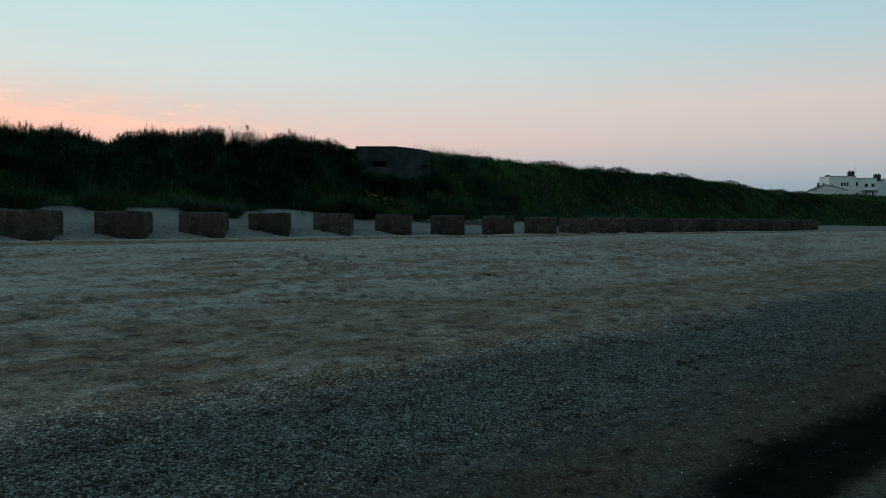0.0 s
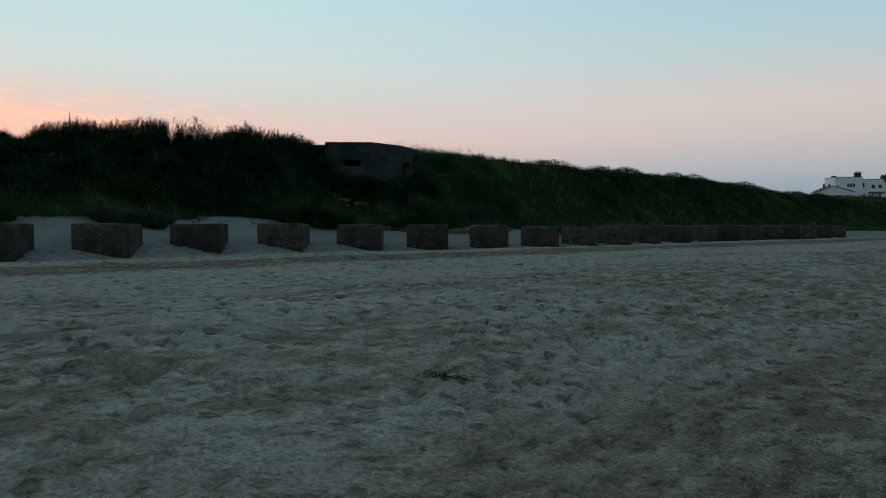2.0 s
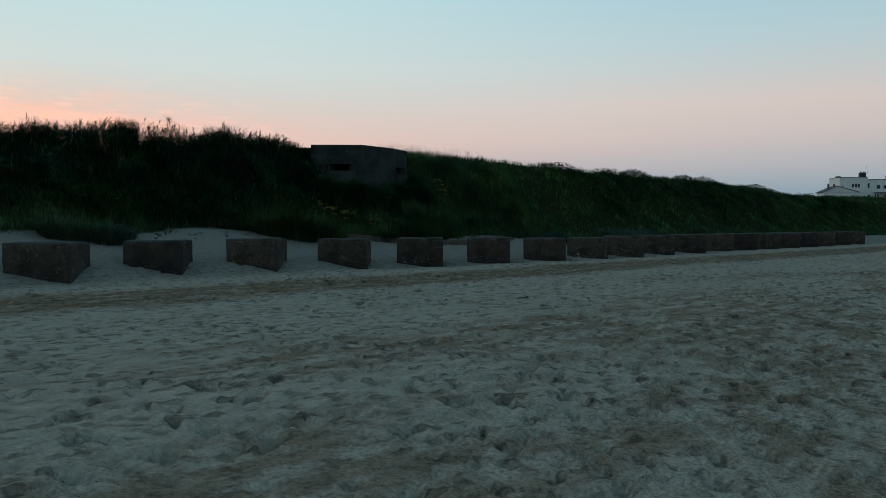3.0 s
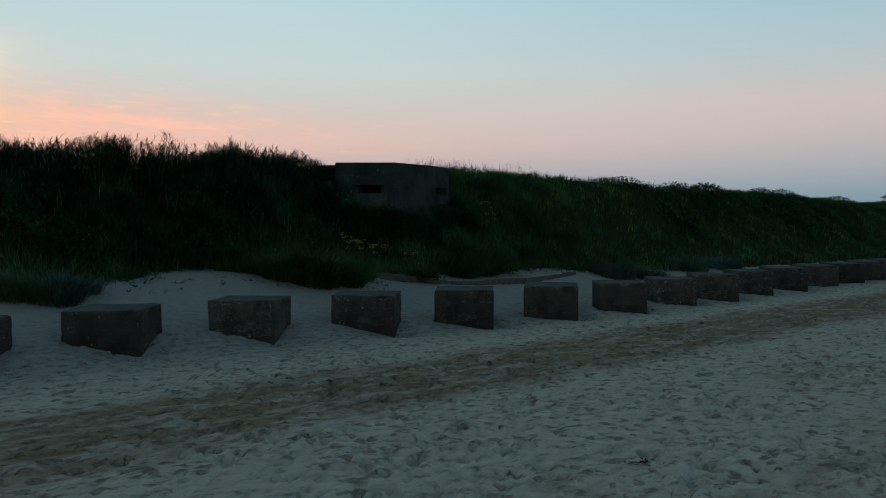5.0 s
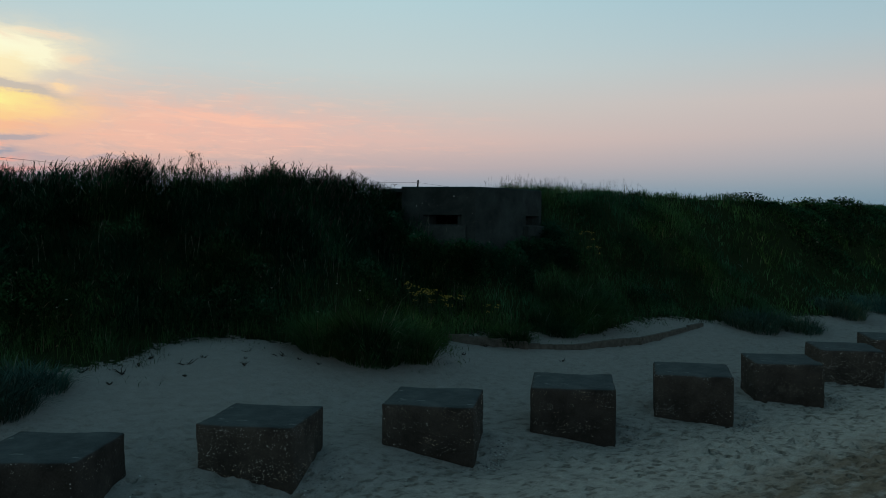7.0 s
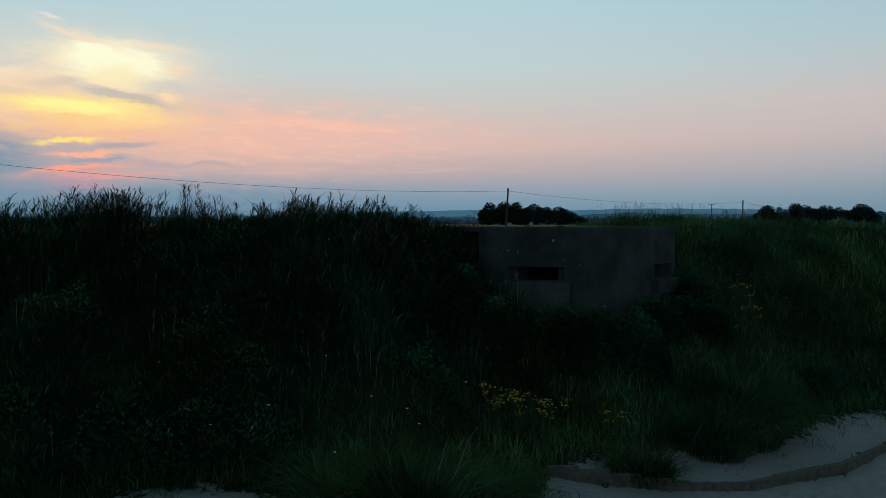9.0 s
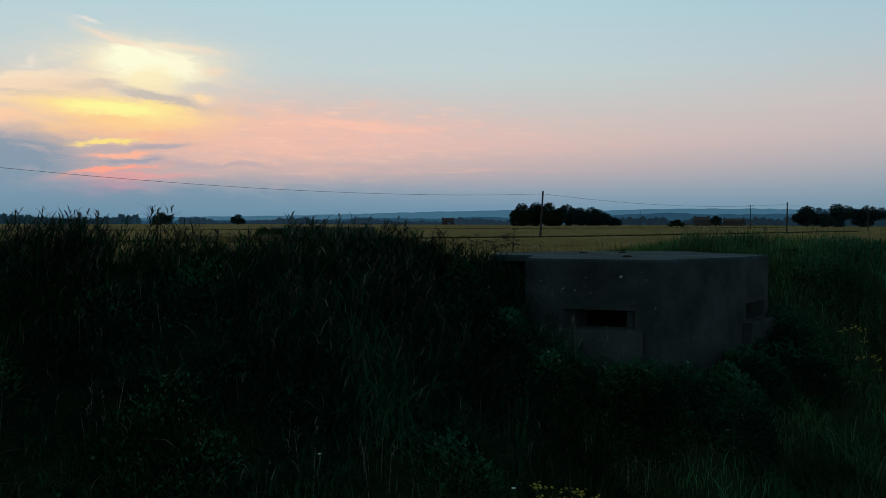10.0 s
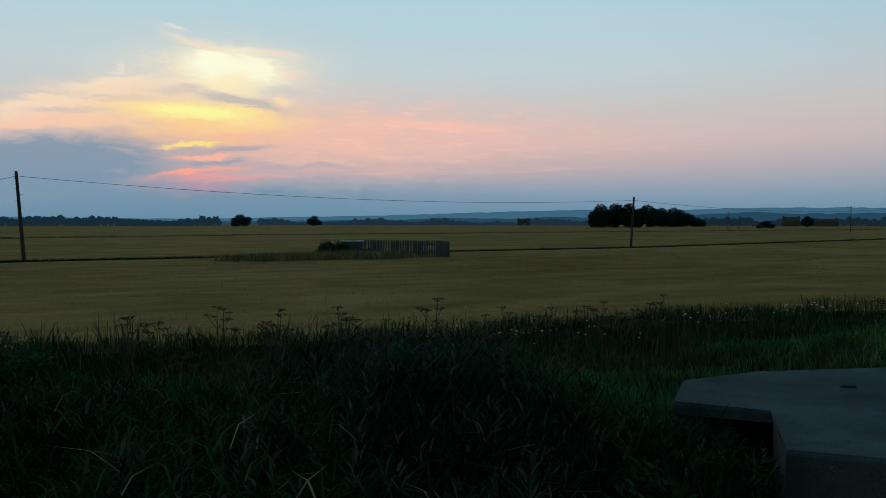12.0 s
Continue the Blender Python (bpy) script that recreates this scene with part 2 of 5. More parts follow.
def sand_material():
    """Beach sand, with soil and leaf litter, darkened by painted shade, where the dune is overgrown."""
    m, t, b = material("sand", 0.95, 0.0)
    p = place(t)
    u, v = shore_axes(t, p)
    wide = noise_at(t, p, 0.35, 4.0)
    edge = noise_at(t, combine(t, u * 0.6, v), 1.6, 5.0, 0.65)
    v2 = v + (wide - 0.5) * 1.3 + (edge - 0.5) * 1.4
    brown, grey = (0.235, 0.166, 0.118, 1), (0.072, 0.080, 0.081, 1)
    # shade of the dune is put into the colour: sand behind the cubes is darker, greyer
    dry = mix(t, v2.step(-4.0, 0.0), (0.455, 0.400, 0.352, 1), (0.290, 0.272, 0.258, 1))
    patch = noise_at(t, combine(t, u * 0.55, v * 1.4), 1.8, 6.0, 0.7)
    # trampled, weed-stained belts along the shore
    belt = (v2 + 5.6).op("ABSOLUTE").step(2.1, 0.9) * (patch.step(0.32, 0.56) * 0.75 + 0.2)
    belt2 = v2.step(-17.6, -19.0) * (patch.step(0.36, 0.60) * 0.6 + 0.35)
    faint = (noise_at(t, combine(t, u * 0.14, v * 0.4), 1.0, 4.0, 0.6) + v2.step(-10.5, -13.5) * 0.12).step(0.50, 0.66) * patch.step(0.40, 0.58) * 0.75 * v2.step(-8.0, -11.0)
    col = mix(t, belt.op("MAXIMUM", belt2).op("MAXIMUM", faint), dry, brown)
    v3 = v + (wide - 0.5) * 1.0 + (edge - 0.5) * 0.9
    col = mix(t, v3.step(-20.6, -21.3) * 0.85, col, grey)
    # damp sand below the shingle, with a wet runnel
    col = mix(t, v3.step(-22.4, -23.2) * (patch.step(0.30, 0.62) * 0.5 + 0.4), col, (0.105, 0.08, 0.06, 1))
    wet = (v + (noise_at(t, p, 0.8, 4.0) - 0.5) * 0.6 + 23.93).op("ABSOLUTE").step(0.48, 0.2)
    grain = noise_at(t, p, 220.0, 2.0, 0.7)
    col = mix(t, 1.0, col, ramp(t, grain, [(0.3, (0.72, 0.72, 0.72, 1)), (0.7, (1.2, 1.2, 1.2, 1))]), "MULTIPLY")
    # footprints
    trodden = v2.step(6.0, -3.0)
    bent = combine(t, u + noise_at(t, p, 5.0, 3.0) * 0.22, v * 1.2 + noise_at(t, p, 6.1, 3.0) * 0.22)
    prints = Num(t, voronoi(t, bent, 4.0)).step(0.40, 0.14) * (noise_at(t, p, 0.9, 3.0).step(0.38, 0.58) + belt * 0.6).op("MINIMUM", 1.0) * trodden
    mott = noise_at(t, combine(t, u * 0.8, v * 1.2), 4.6, 5.0, 0.65, 0.1)
    mott = (mott - 0.5) * (trodden * 0.75 + 0.25) + 0.5
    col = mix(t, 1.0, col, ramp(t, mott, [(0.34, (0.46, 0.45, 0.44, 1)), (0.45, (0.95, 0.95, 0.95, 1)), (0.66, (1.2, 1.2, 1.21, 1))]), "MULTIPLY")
    # shade in scuffed hollows and footprints, put into the colour; scraps of dry weed
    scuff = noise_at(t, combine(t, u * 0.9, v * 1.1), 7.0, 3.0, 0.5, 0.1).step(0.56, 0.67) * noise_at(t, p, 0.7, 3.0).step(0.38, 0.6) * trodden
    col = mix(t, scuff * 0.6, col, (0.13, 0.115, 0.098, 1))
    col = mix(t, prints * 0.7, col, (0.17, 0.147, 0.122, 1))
    speck = Num(t, voronoi(t, p, 16.0)).step(0.16, 0.07) * noise_at(t, p, 1.1, 2.0).step(0.42, 0.62)
    col = mix(t, speck * 0.85, col, (0.04, 0.036, 0.028, 1))
    bits = Num(t, voronoi(t, p, 42.0)).step(0.14, 0.07) * v.step(-12.0, -18.0)
    col = mix(t, bits * 0.5, col, (0.42, 0.41, 0.38, 1))
    mid = noise_at(t, p, 26.0, 4.0, 0.75)
    rough = ramp(t, mid, [(0.36, (0.50, 0.49, 0.48, 1)), (0.5, (0.98, 0.98, 0.98, 1)), (0.66, (1.4, 1.4, 1.4, 1))])
    col = mix(t, v2.step(-12.0, -18.0) * 0.7 + 0.1, col, mix(t, 1.0, col, rough, "MULTIPLY"))
    # shingle too small to stand proud: every stone its own shade
    gravel = Num(t, voronoi(t, p, 68.0, "F1", "Color"))
    gravel = mix(t, 1.0, col, ramp(t, gravel, [(0.25, (0.34, 0.35, 0.36, 1)), (0.52, (0.80, 0.82, 0.84, 1)), (0.68, (1.35, 1.4, 1.45, 1)), (0.82, (2.8, 2.9, 3.0, 1))]), "MULTIPLY")
    bank = (v3 + 21.6).op("ABSOLUTE").step(1.3, 0.6) * 0.75 + v2.step(-18.0, -20.5) * 0.2
    col = mix(t, bank.op("MINIMUM", 0.9), col, gravel)
    col = mix(t, wet * 0.96, col, (0.010, 0.011, 0.011, 1))
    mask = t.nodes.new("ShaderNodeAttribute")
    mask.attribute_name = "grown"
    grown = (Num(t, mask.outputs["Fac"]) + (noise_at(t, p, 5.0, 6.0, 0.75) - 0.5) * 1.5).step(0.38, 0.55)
    # leaf litter, with the shade between blades put into its colour
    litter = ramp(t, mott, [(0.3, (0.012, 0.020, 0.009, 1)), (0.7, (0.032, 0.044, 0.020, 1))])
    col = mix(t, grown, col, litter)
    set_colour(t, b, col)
    t.links.new((wet * -0.15 + 0.95).socket, b.inputs["Roughness"])
    h = mott * 0.7 + noise_at(t, p, 11.0, 3.0, 0.5) * 0.4 + noise_at(t, p, 60.0, 2.0) * 0.06 - scuff * 0.3 - prints * 0.9 + mid * (v2.step(-16.0, -20.0) * 0.2 + 0.06)
    bump(t, b, h, 1.0, 0.06)
    return m


def field_material():
    m, t, b = material("ripe_barley", 1.0, 0.02)
    p = place(t)
    u, v = shore_axes(t, p)
    rows = noise_at(t, combine(t, u * 0.06, v * 0.16), 1.0, 4.0, 0.6)
    n = noise_at(t, p, 0.05, 5.0, 0.6)
    fine = noise_at(t, p, 9.0, 4.0, 0.7)
    col = ramp(t, n * 0.6 + rows * 0.4, [(0.32, (0.215, 0.135, 0.042, 1)), (0.5, (0.28, 0.185, 0.060, 1)), (0.68, (0.35, 0.245, 0.092, 1))])
    col = mix(t, 1.0, col, ramp(t, fine, [(0.3, (0.72, 0.72, 0.72, 1)), (0.7, (1.12, 1.12, 1.12, 1))]), "MULTIPLY")
    lie = noise_at(t, combine(t, u * 0.16 + noise_at(t, p, 0.12, 3.0) * 1.2, v * 0.42), 1.0, 5.0, 0.65)
    col = mix(t, 1.0, col, ramp(t, lie, [(0.34, (0.68, 0.66, 0.62, 1)), (0.66, (1.22, 1.22, 1.24, 1))]), "MULTIPLY")
    set_colour(t, b, col)
    bump(t, b, fine, 0.7, 0.2)
    return m


def blade_material(name, dark, light, straw=0.0):
    m, t, b = material(name, 0.9, 0.0)
    r = island(t)
    col = ramp(t, r, [(0.0, dark), (0.75, light), (1.0, light)])
    if straw:
        col = mix(t, r.op("MULTIPLY", 37.0).op("FRACT").step(1.0 - straw - 0.01, 1.0 - straw), col, (0.15, 0.15, 0.10, 1))
    # dark hollows and lit clumps put into the colour; bluer and yellower patches of growth
    wide = noise_at(t, place(t), 0.75, 3.0, 0.6)
    tint = noise_at(t, place(t), 0.33, 2.0)
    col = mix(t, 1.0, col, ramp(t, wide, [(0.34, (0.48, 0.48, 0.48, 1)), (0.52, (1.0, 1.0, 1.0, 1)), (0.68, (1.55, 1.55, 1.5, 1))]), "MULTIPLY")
    col = mix(t, 1.0, col, ramp(t, tint, [(0.36, (0.75, 0.98, 1.25, 1)), (0.64, (1.25, 1.02, 0.8, 1))]), "MULTIPLY")
    set_colour(t, b, col)
    b.inputs["Subsurface Weight"].default_value = 0.0
    return m


def concrete_material(name, tone, pebble, stain=0.5, scale=1.0, top_tone=False):
    m, t, b = material(name, 0.95, 0.08)
    p = local(t)
    r = some(t)
    n = noise_at(t, p, 2.2 * scale, 6.0, 0.65)
    fine = noise_at(t, p, 45.0, 4.0, 0.7)
    lo = tuple(c * 0.45 for c in tone) + (1,)
    hi = tuple(c * 1.15 for c in tone) + (1,)
    col = ramp(t, n, [(0.32, lo), (0.68, hi)])
    col = mix(t, 1.0, col, ramp(t, fine, [(0.3, (0.7, 0.7, 0.7, 1)), (0.7, (1.2, 1.2, 1.2, 1))]), "MULTIPLY")
    dirt = noise_at(t, p, 0.9, 5.0, 0.6, 0.6).step(0.48, 0.72) * stain
    col = mix(t, dirt, col, tuple(c * 0.3 for c in tone) + (1,))
    # stones and shell in the mix, laid bare in bands
    stones = Num(t, voronoi(t, p, 36.0)).step(0.34, 0.20)
    courses = t.nodes.new("ShaderNodeMapping")
    courses.inputs["Scale"].default_value = (0.8, 0.8, 3.2)
    t.links.new(p, courses.inputs["Vector"])
    bare = (noise_at(t, courses.outputs[0], 1.5, 4.0) + (r - 0.5) * 0.16).step(0.44, 0.54) * pebble
    bare = bare * (noise_at(t, p, 7.0, 3.0, 0.6).step(0.44, 0.60) * 0.85 + 0.15)
    pick = Num(t, voronoi(t, p, 36.0, "F1", "Color")).step(0.50, 0.60)
    col = mix(t, stones * bare * pick, col, (0.68, 0.66, 0.62, 1))
    col = mix(t, 1.0, col, ramp(t, r, [(0.0, (0.8, 0.8, 0.8, 1)), (1.0, (1.2, 1.17, 1.12, 1))]), "MULTIPLY")
    if top_tone:
        # a bluish tone with pale streaks on the upper face
        up = t.nodes.new("ShaderNodeSeparateXYZ")
        t.links.new(t.nodes.new("ShaderNodeNewGeometry").outputs["Normal"], up.inputs[0])
        skin = ramp(t, n, [(0.35, (0.05, 0.064, 0.068, 1)), (0.7, (0.105, 0.122, 0.124, 1))])
        pale_streak = noise_at(t, p, 3.1, 5.0, 0.6, 1.2).step(0.62, 0.68)
        skin = mix(t, pale_streak * 0.6, skin, (0.26, 0.27, 0.27, 1))
        col = mix(t, Num(t, up.outputs[2]).step(0.55, 0.85), col, skin)
    set_colour(t, b, col)
    bump(t, b, n * 0.4 + fine * 0.25 + stones * bare * 0.6, 0.9, 0.03)
    return m


def plain_material(name, colour, rough=0.8, vary=0.25, scale=6.0, spec=0.3, metal=0.0):
    m, t, b = material(name, rough, spec)
    n = noise_at(t, local(t), scale, 5.0, 0.6)
    lo, hi = tuple(c * (1 - vary) for c in colour) + (1,), tuple(min(1, c * (1 + vary)) for c in colour) + (1,)
    set_colour(t, b, ramp(t, n, [(0.3, lo), (0.7, hi)]))
    b.inputs["Metallic"].default_value = metal
    bump(t, b, n, 0.3, 0.02)
    return m


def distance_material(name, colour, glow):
    """Far woods and hills: evening haze is put into the material as a weak blue emission."""
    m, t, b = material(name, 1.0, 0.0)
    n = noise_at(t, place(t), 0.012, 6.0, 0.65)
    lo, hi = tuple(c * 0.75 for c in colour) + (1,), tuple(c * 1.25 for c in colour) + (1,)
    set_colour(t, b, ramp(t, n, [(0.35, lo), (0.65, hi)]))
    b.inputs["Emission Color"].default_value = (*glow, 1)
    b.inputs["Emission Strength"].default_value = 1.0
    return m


SAND, FIELD = sand_material(), field_material()
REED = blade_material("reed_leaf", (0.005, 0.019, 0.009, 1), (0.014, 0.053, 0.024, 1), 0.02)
NETTLE = blade_material("nettle_leaf", (0.012, 0.038, 0.018, 1), (0.024, 0.080, 0.036, 1), 0.01)
STRAW = plain_material("seeding_grass_straw", (0.09, 0.085, 0.045), 0.9)
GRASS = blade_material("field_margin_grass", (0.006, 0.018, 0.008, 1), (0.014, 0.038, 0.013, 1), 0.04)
DUNE_GRASS = blade_material("dune_grass", (0.031, 0.078, 0.031, 1), (0.062, 0.145, 0.056, 1), 0.03)
SEA_GRASS = blade_material("sea_lyme_grass", (0.030, 0.064, 0.048, 1), (0.070, 0.135, 0.098, 1), 0.05)
MARRAM = blade_material("marram", (0.016, 0.044, 0.018, 1), (0.044, 0.100, 0.038, 1), 0.03)
BARLEY = blade_material("barley_stalk", (0.25, 0.165, 0.056, 1), (0.37, 0.265, 0.105, 1), 0.02)
PLUME = plain_material("reed_plume", (0.045, 0.036, 0.028), 1.0)
CUBE = concrete_material("cube_concrete", (0.074, 0.062, 0.054), 1.0, top_tone=True)
BUNKER = concrete_material("bunker_concrete", (0.060, 0.073, 0.071), 0.12, 0.55, 0.5)
ROOF = concrete_material("bunker_roof", (0.046, 0.078, 0.088), 0.05, 0.5, 0.5)
FLINT = blade_material("pale_flint", (0.16, 0.16, 0.155, 1), (0.62, 0.60, 0.57, 1))
FLINT.node_tree.nodes["Principled BSDF"].inputs["Roughness"].default_value = 0.4
CHIP = plain_material("pale_stone_chip", (0.26, 0.265, 0.26), 0.8, 0.2)
RUST = plain_material("rusty_iron", (0.035, 0.024, 0.018), 0.9, 0.3)
SHELL = plain_material("shell", (0.62, 0.60, 0.56), 0.5, 0.2)


# ---- mesh helpers ----
def part(name, bm, mat, parent=None, label=""):
    me = bpy.data.meshes.new(name)
    bm.normal_update()
    bm.to_mesh(me)
    bm.free()
    me.materials.append(mat)
    ob = new(name, me)
    ob.parent = parent
    return tagged(ob, label)


def root(name, at, turn=0.0, label="", category="", group="", kind=""):
    ob = new(name)
    ob.matrix_world = pose(*at, 0, 0, turn)
    return tagged(ob, label, category, group, kind)


def raw_mesh(name, verts, faces, mats, mat_index=None, flat=True):
    """A mesh from numpy arrays: verts (N, 3); faces, a list of (M, k) index arrays."""
    me = bpy.data.meshes.new(name)
    me.vertices.add(len(verts))
    me.vertices.foreach_set("co", np.asarray(verts, np.float32).ravel())
    loops = np.concatenate([f.ravel() for f in faces])
    sizes = np.concatenate([np.full(len(f), f.shape[1]) for f in faces])
    me.loops.add(len(loops))
    me.loops.foreach_set("vertex_index", loops.astype(np.int32))
    me.polygons.add(len(sizes))
    me.polygons.foreach_set("loop_start", np.concatenate([[0], np.cumsum(sizes)[:-1]]).astype(np.int32))
    for m in mats:
        me.materials.append(m)
    if mat_index is not None:
        me.polygons.foreach_set("material_index", mat_index.astype(np.int32))
    if not flat:
        me.polygons.foreach_set("use_smooth", np.ones(len(sizes), bool))
    me.update(calc_edges=True)
    me.validate()
    return me


def box(bm, lo, hi, m=None):
    vs = bmesh.ops.create_cube(bm, size=1.0)["verts"]
    for v in vs:
        v.co = Vector([lo[i] + (v.co[i] + 0.5) * (hi[i] - lo[i]) for i in range(3)])
        if m is not None:
            v.co = m @ v.co
    return vs


def tube(bm, a, b, r0, r1, sides=8):
    a, b = Vector(a), Vector(b)
    ret = bmesh.ops.create_cone(bm, cap_ends=True, segments=sides, radius1=r0, radius2=r1, depth=(b - a).length)
    m = Matrix.Translation((a + b) / 2) @ (b - a).to_track_quat("Z", "Y").to_matrix().to_4x4()
    bmesh.ops.transform(bm, matrix=m, verts=ret["verts"])
    return ret["verts"]


def prism(bm, base, z0, z1):
    """An upright prism over a polygon that runs counter-clockwise."""
    lo = [bm.verts.new((x, y, z0)) for x, y in base]
    hi = [bm.verts.new((x, y, z1)) for x, y in base]
    n = len(base)
    bm.faces.new(lo[::-1])
    bm.faces.new(hi)
    for i in range(n):
        bm.faces.new((lo[i], lo[(i + 1) % n], hi[(i + 1) % n], hi[i]))


# ---- the ground ----
# middle of each cube's top, how far it is turned, its side and the height of its top
SIDE = 1.5
CUBES = [(-13.84, 18.77, 10, 1.5, 2.02), (-12.09, 21.17, 9, 1.5, 2.02), (-10.24, 23.57, 10, 1.5, 2.02), (-8.36, 25.87, 9, 1.5, 2.02),
         (-6.59, 28.21, 8.6, 1.48, 2.02), (-4.52, 30.34, 1.5, 1.46, 2.03), (-2.26, 32.28, 1.4, 1.5, 2.0), (0.0, 34.14, 1.6, 1.51, 2.0),
         (2.34, 35.93, -3.3, 1.49, 1.99), (4.49, 37.97, 2.8, 1.43, 1.94), (6.47, 40.42, 1.1, 1.46, 1.92), (8.29, 42.29, -1.6, 1.52, 1.96),
         (10.19, 44.65, 2.1, 1.46, 1.97)]
CUBES += [(10.19 + 2.04 * i, 44.65 + 2.30 * i, (7 * i) % 5 - 1, 1.5, 1.97) for i in range(1, 10)]
CUBE_MID = [c[:2] for c in CUBES]
BUNKER_PLAN = [(-5.40, 43.09), (-3.15, 43.22), (-1.88, 45.0), (-1.37, 46.4), (-2.7, 47.3), (-2.85, 47.9), (-3.7, 47.9),
               (-5.8, 46.5), (-6.5, 45.6), (-6.43, 44.46), (-5.54, 44.46)]


def foot(u):
    """How far inland the sand ends."""
    return np.interp(u, [-40, -20, -9, -5, -3, -0.6, 0.6, 1.4, 2.2, 3.4, 4.4, 5.6, 8.1, 9.8, 12.5, 15.2, 16.5, 18.5, 20.5, 24, 60, 120, 300],
                     [5, 5, 5.0, 4.6, 5.55, 6.5, 6.2, 5.5, 4.6, 4.0, 4.7, 5.7, 5.7, 5.2, 5.6, 5.4, 4.5, 3.8, 4.4, 4.1, 3.6, 2, 2]) + (vnoise(u, u * 0, 1.3, 5) - 0.5) * 0.5


def crest(u):
    return np.interp(u, [-80, -14, -9, -6, -2, 1.5, 4, 6.5, 9, 11.8, 13.0, 17, 24, 55, 64, 110, 400], [4.85, 4.85, 4.82, 4.6, 5.02, 5.3, 5.2, 5.3, 5.35, 5.45, 6.0, 5.98, 5.9, 5.68, 5.1, 4.9, 4.9])


def field_level(u, v):
    f = np.interp(v, [22, 30, 60, 90, 200, 500, 900, 6000], [4.9, 4.95, 5.2, 5.0, 5.2, 5.9, 6.2, 6.2])
    return f + 5.2 * np.exp(-((u - 228) / 60) ** 2 - ((v - 58) / 30) ** 2)


def sand_level(u, v):
    z = np.interp(v, [-3000, -60, -40, -26, -22.6, -20.2, -18.6, -17, -14.5, -7, -1, 2, 4.5, 7],
                  [-3, -1.6, -0.9, -0.16, 0.10, 0.42, 0.58, 0.80, 1.08, 1.10, 1.14, 1.5, 2.0, 2.4])
    z = z - 0.28 * smooth((u - 3) / 3) * smooth((v - 0.5) / 3) * (1 - smooth((v - 5) / 2))
    z = z + 0.22 * smooth((-1.5 - u) / 5) * smooth((v + 0.5) / 3)
    z = z - 0.12 * smooth((u + 1) / 4) * np.exp(-((v - 0.4) / 2.2) ** 2)
    # the runnel in the wet sand
    return z - 0.06 * np.exp(-((v + 23.93) / 0.35) ** 2)


def hollows(u, v, cell, radius, seed):
    """Scattered footmarks: steep-sided hollows with a low rim, one at most in each cell."""
    iu, iv = np.floor(u / cell).astype(np.int64), np.floor(v / cell).astype(np.int64)
    out = np.zeros(np.shape(u))
    for a in (-1, 0, 1):
        for b in (-1, 0, 1):
            h = ((iu + a) * 374761393 + (iv + b) * 668265263 + seed * 974634777) & 0xFFFFFFFF
            h = ((h ^ (h >> 13)) * 1274126177) & 0xFFFFFFFF
            r1, r2, r3 = (h & 1023) / 1023.0, ((h >> 10) & 1023) / 1023.0, ((h >> 20) & 1023) / 1023.0
            du, dv = u - (iu + a + r1) * cell, v - (iv + b + r2) * cell
            turn = r3 * 6.283
            p, q = du * np.cos(turn) + dv * np.sin(turn), dv * np.cos(turn) - du * np.sin(turn)
            d = np.hypot(p, q * 1.6) / (radius * (0.55 + 0.6 * r3))
            mark = (1 - smooth((d - 0.45) / 0.45)) - 0.35 * np.exp(-((d - 1.15) / 0.22) ** 2)
            out = out + np.where(r1 * 7.13 % 1 < 0.72, mark, 0.0)
    return np.clip(out, -0.4, 1.2)


def ground(x, y, fine=False):
    x, y = np.asarray(x, float), np.asarray(y, float)
    u, v = to_uv(x, y)
    z = sand_level(u, v)
    f = foot(u)
    base = sand_level(u, f)
    s = np.clip((v - f) / (10.6 - f), 0, 1)
    lump = (vnoise(u, v, 3.5, 11) - 0.5) * 0.45 + (vnoise(u, v, 1.4, 12) - 0.5) * 0.35
    lump = lump * smooth(s * 3) * (1 - 0.6 * smooth((s - 0.6) / 0.4))
    dune = base + (crest(u) - base) * (0.35 * s + 0.65 * smooth(s)) + lump
    back = dune + (field_level(u, v) - 0.1 - dune) * smooth((v - 11.8) / 9)
    z = np.where(v > f, np.where(v > 11.8, back, dune), z)
    if fine:
        beach = smooth((f - v) / 0.8) * smooth((v + 30) / 3)
        tread = 0.45 + 0.55 * smooth((v + 20) / 4) * (1 - 0.75 * smooth((v + 2.6) / 2.2))
        busy = 0.35 + 0.65 * smooth((vnoise(u, v, 1.6, 25) - 0.3) / 0.35)
        z = z - beach * tread * busy * (0.085 * hollows(u, v, 0.46, 0.19, 21) + 0.050 * hollows(u, v, 0.30, 0.13, 22))
        z = z + beach * ((vnoise(u, v, 0.45, 23) - 0.5) * 0.016 + (vnoise(u, v, 3.0, 24) - 0.5) * 0.06)
        # sand blown up against the cubes on one side, scoured on the other
        for cx, cy in CUBE_MID[:14]:
            dx, dy = x - cx, y - cy
            z = z + 0.07 * np.exp(-((dx + 0.75) / 0.7) ** 2 - ((dy + 0.6) / 0.7) ** 2) * beach
            z = z + 0.10 * np.exp(-((dx - 0.95) / 0.5) ** 2 - ((dy - 0.45) / 0.6) ** 2) * beach
            z = z - 0.09 * np.exp(-((dx - 0.85) / 0.6) ** 2 - ((dy + 0.75) / 0.6) ** 2) * beach
    return z


def ground_z(x, y):
    return float(ground(np.array([x]), np.array([y]))[0])


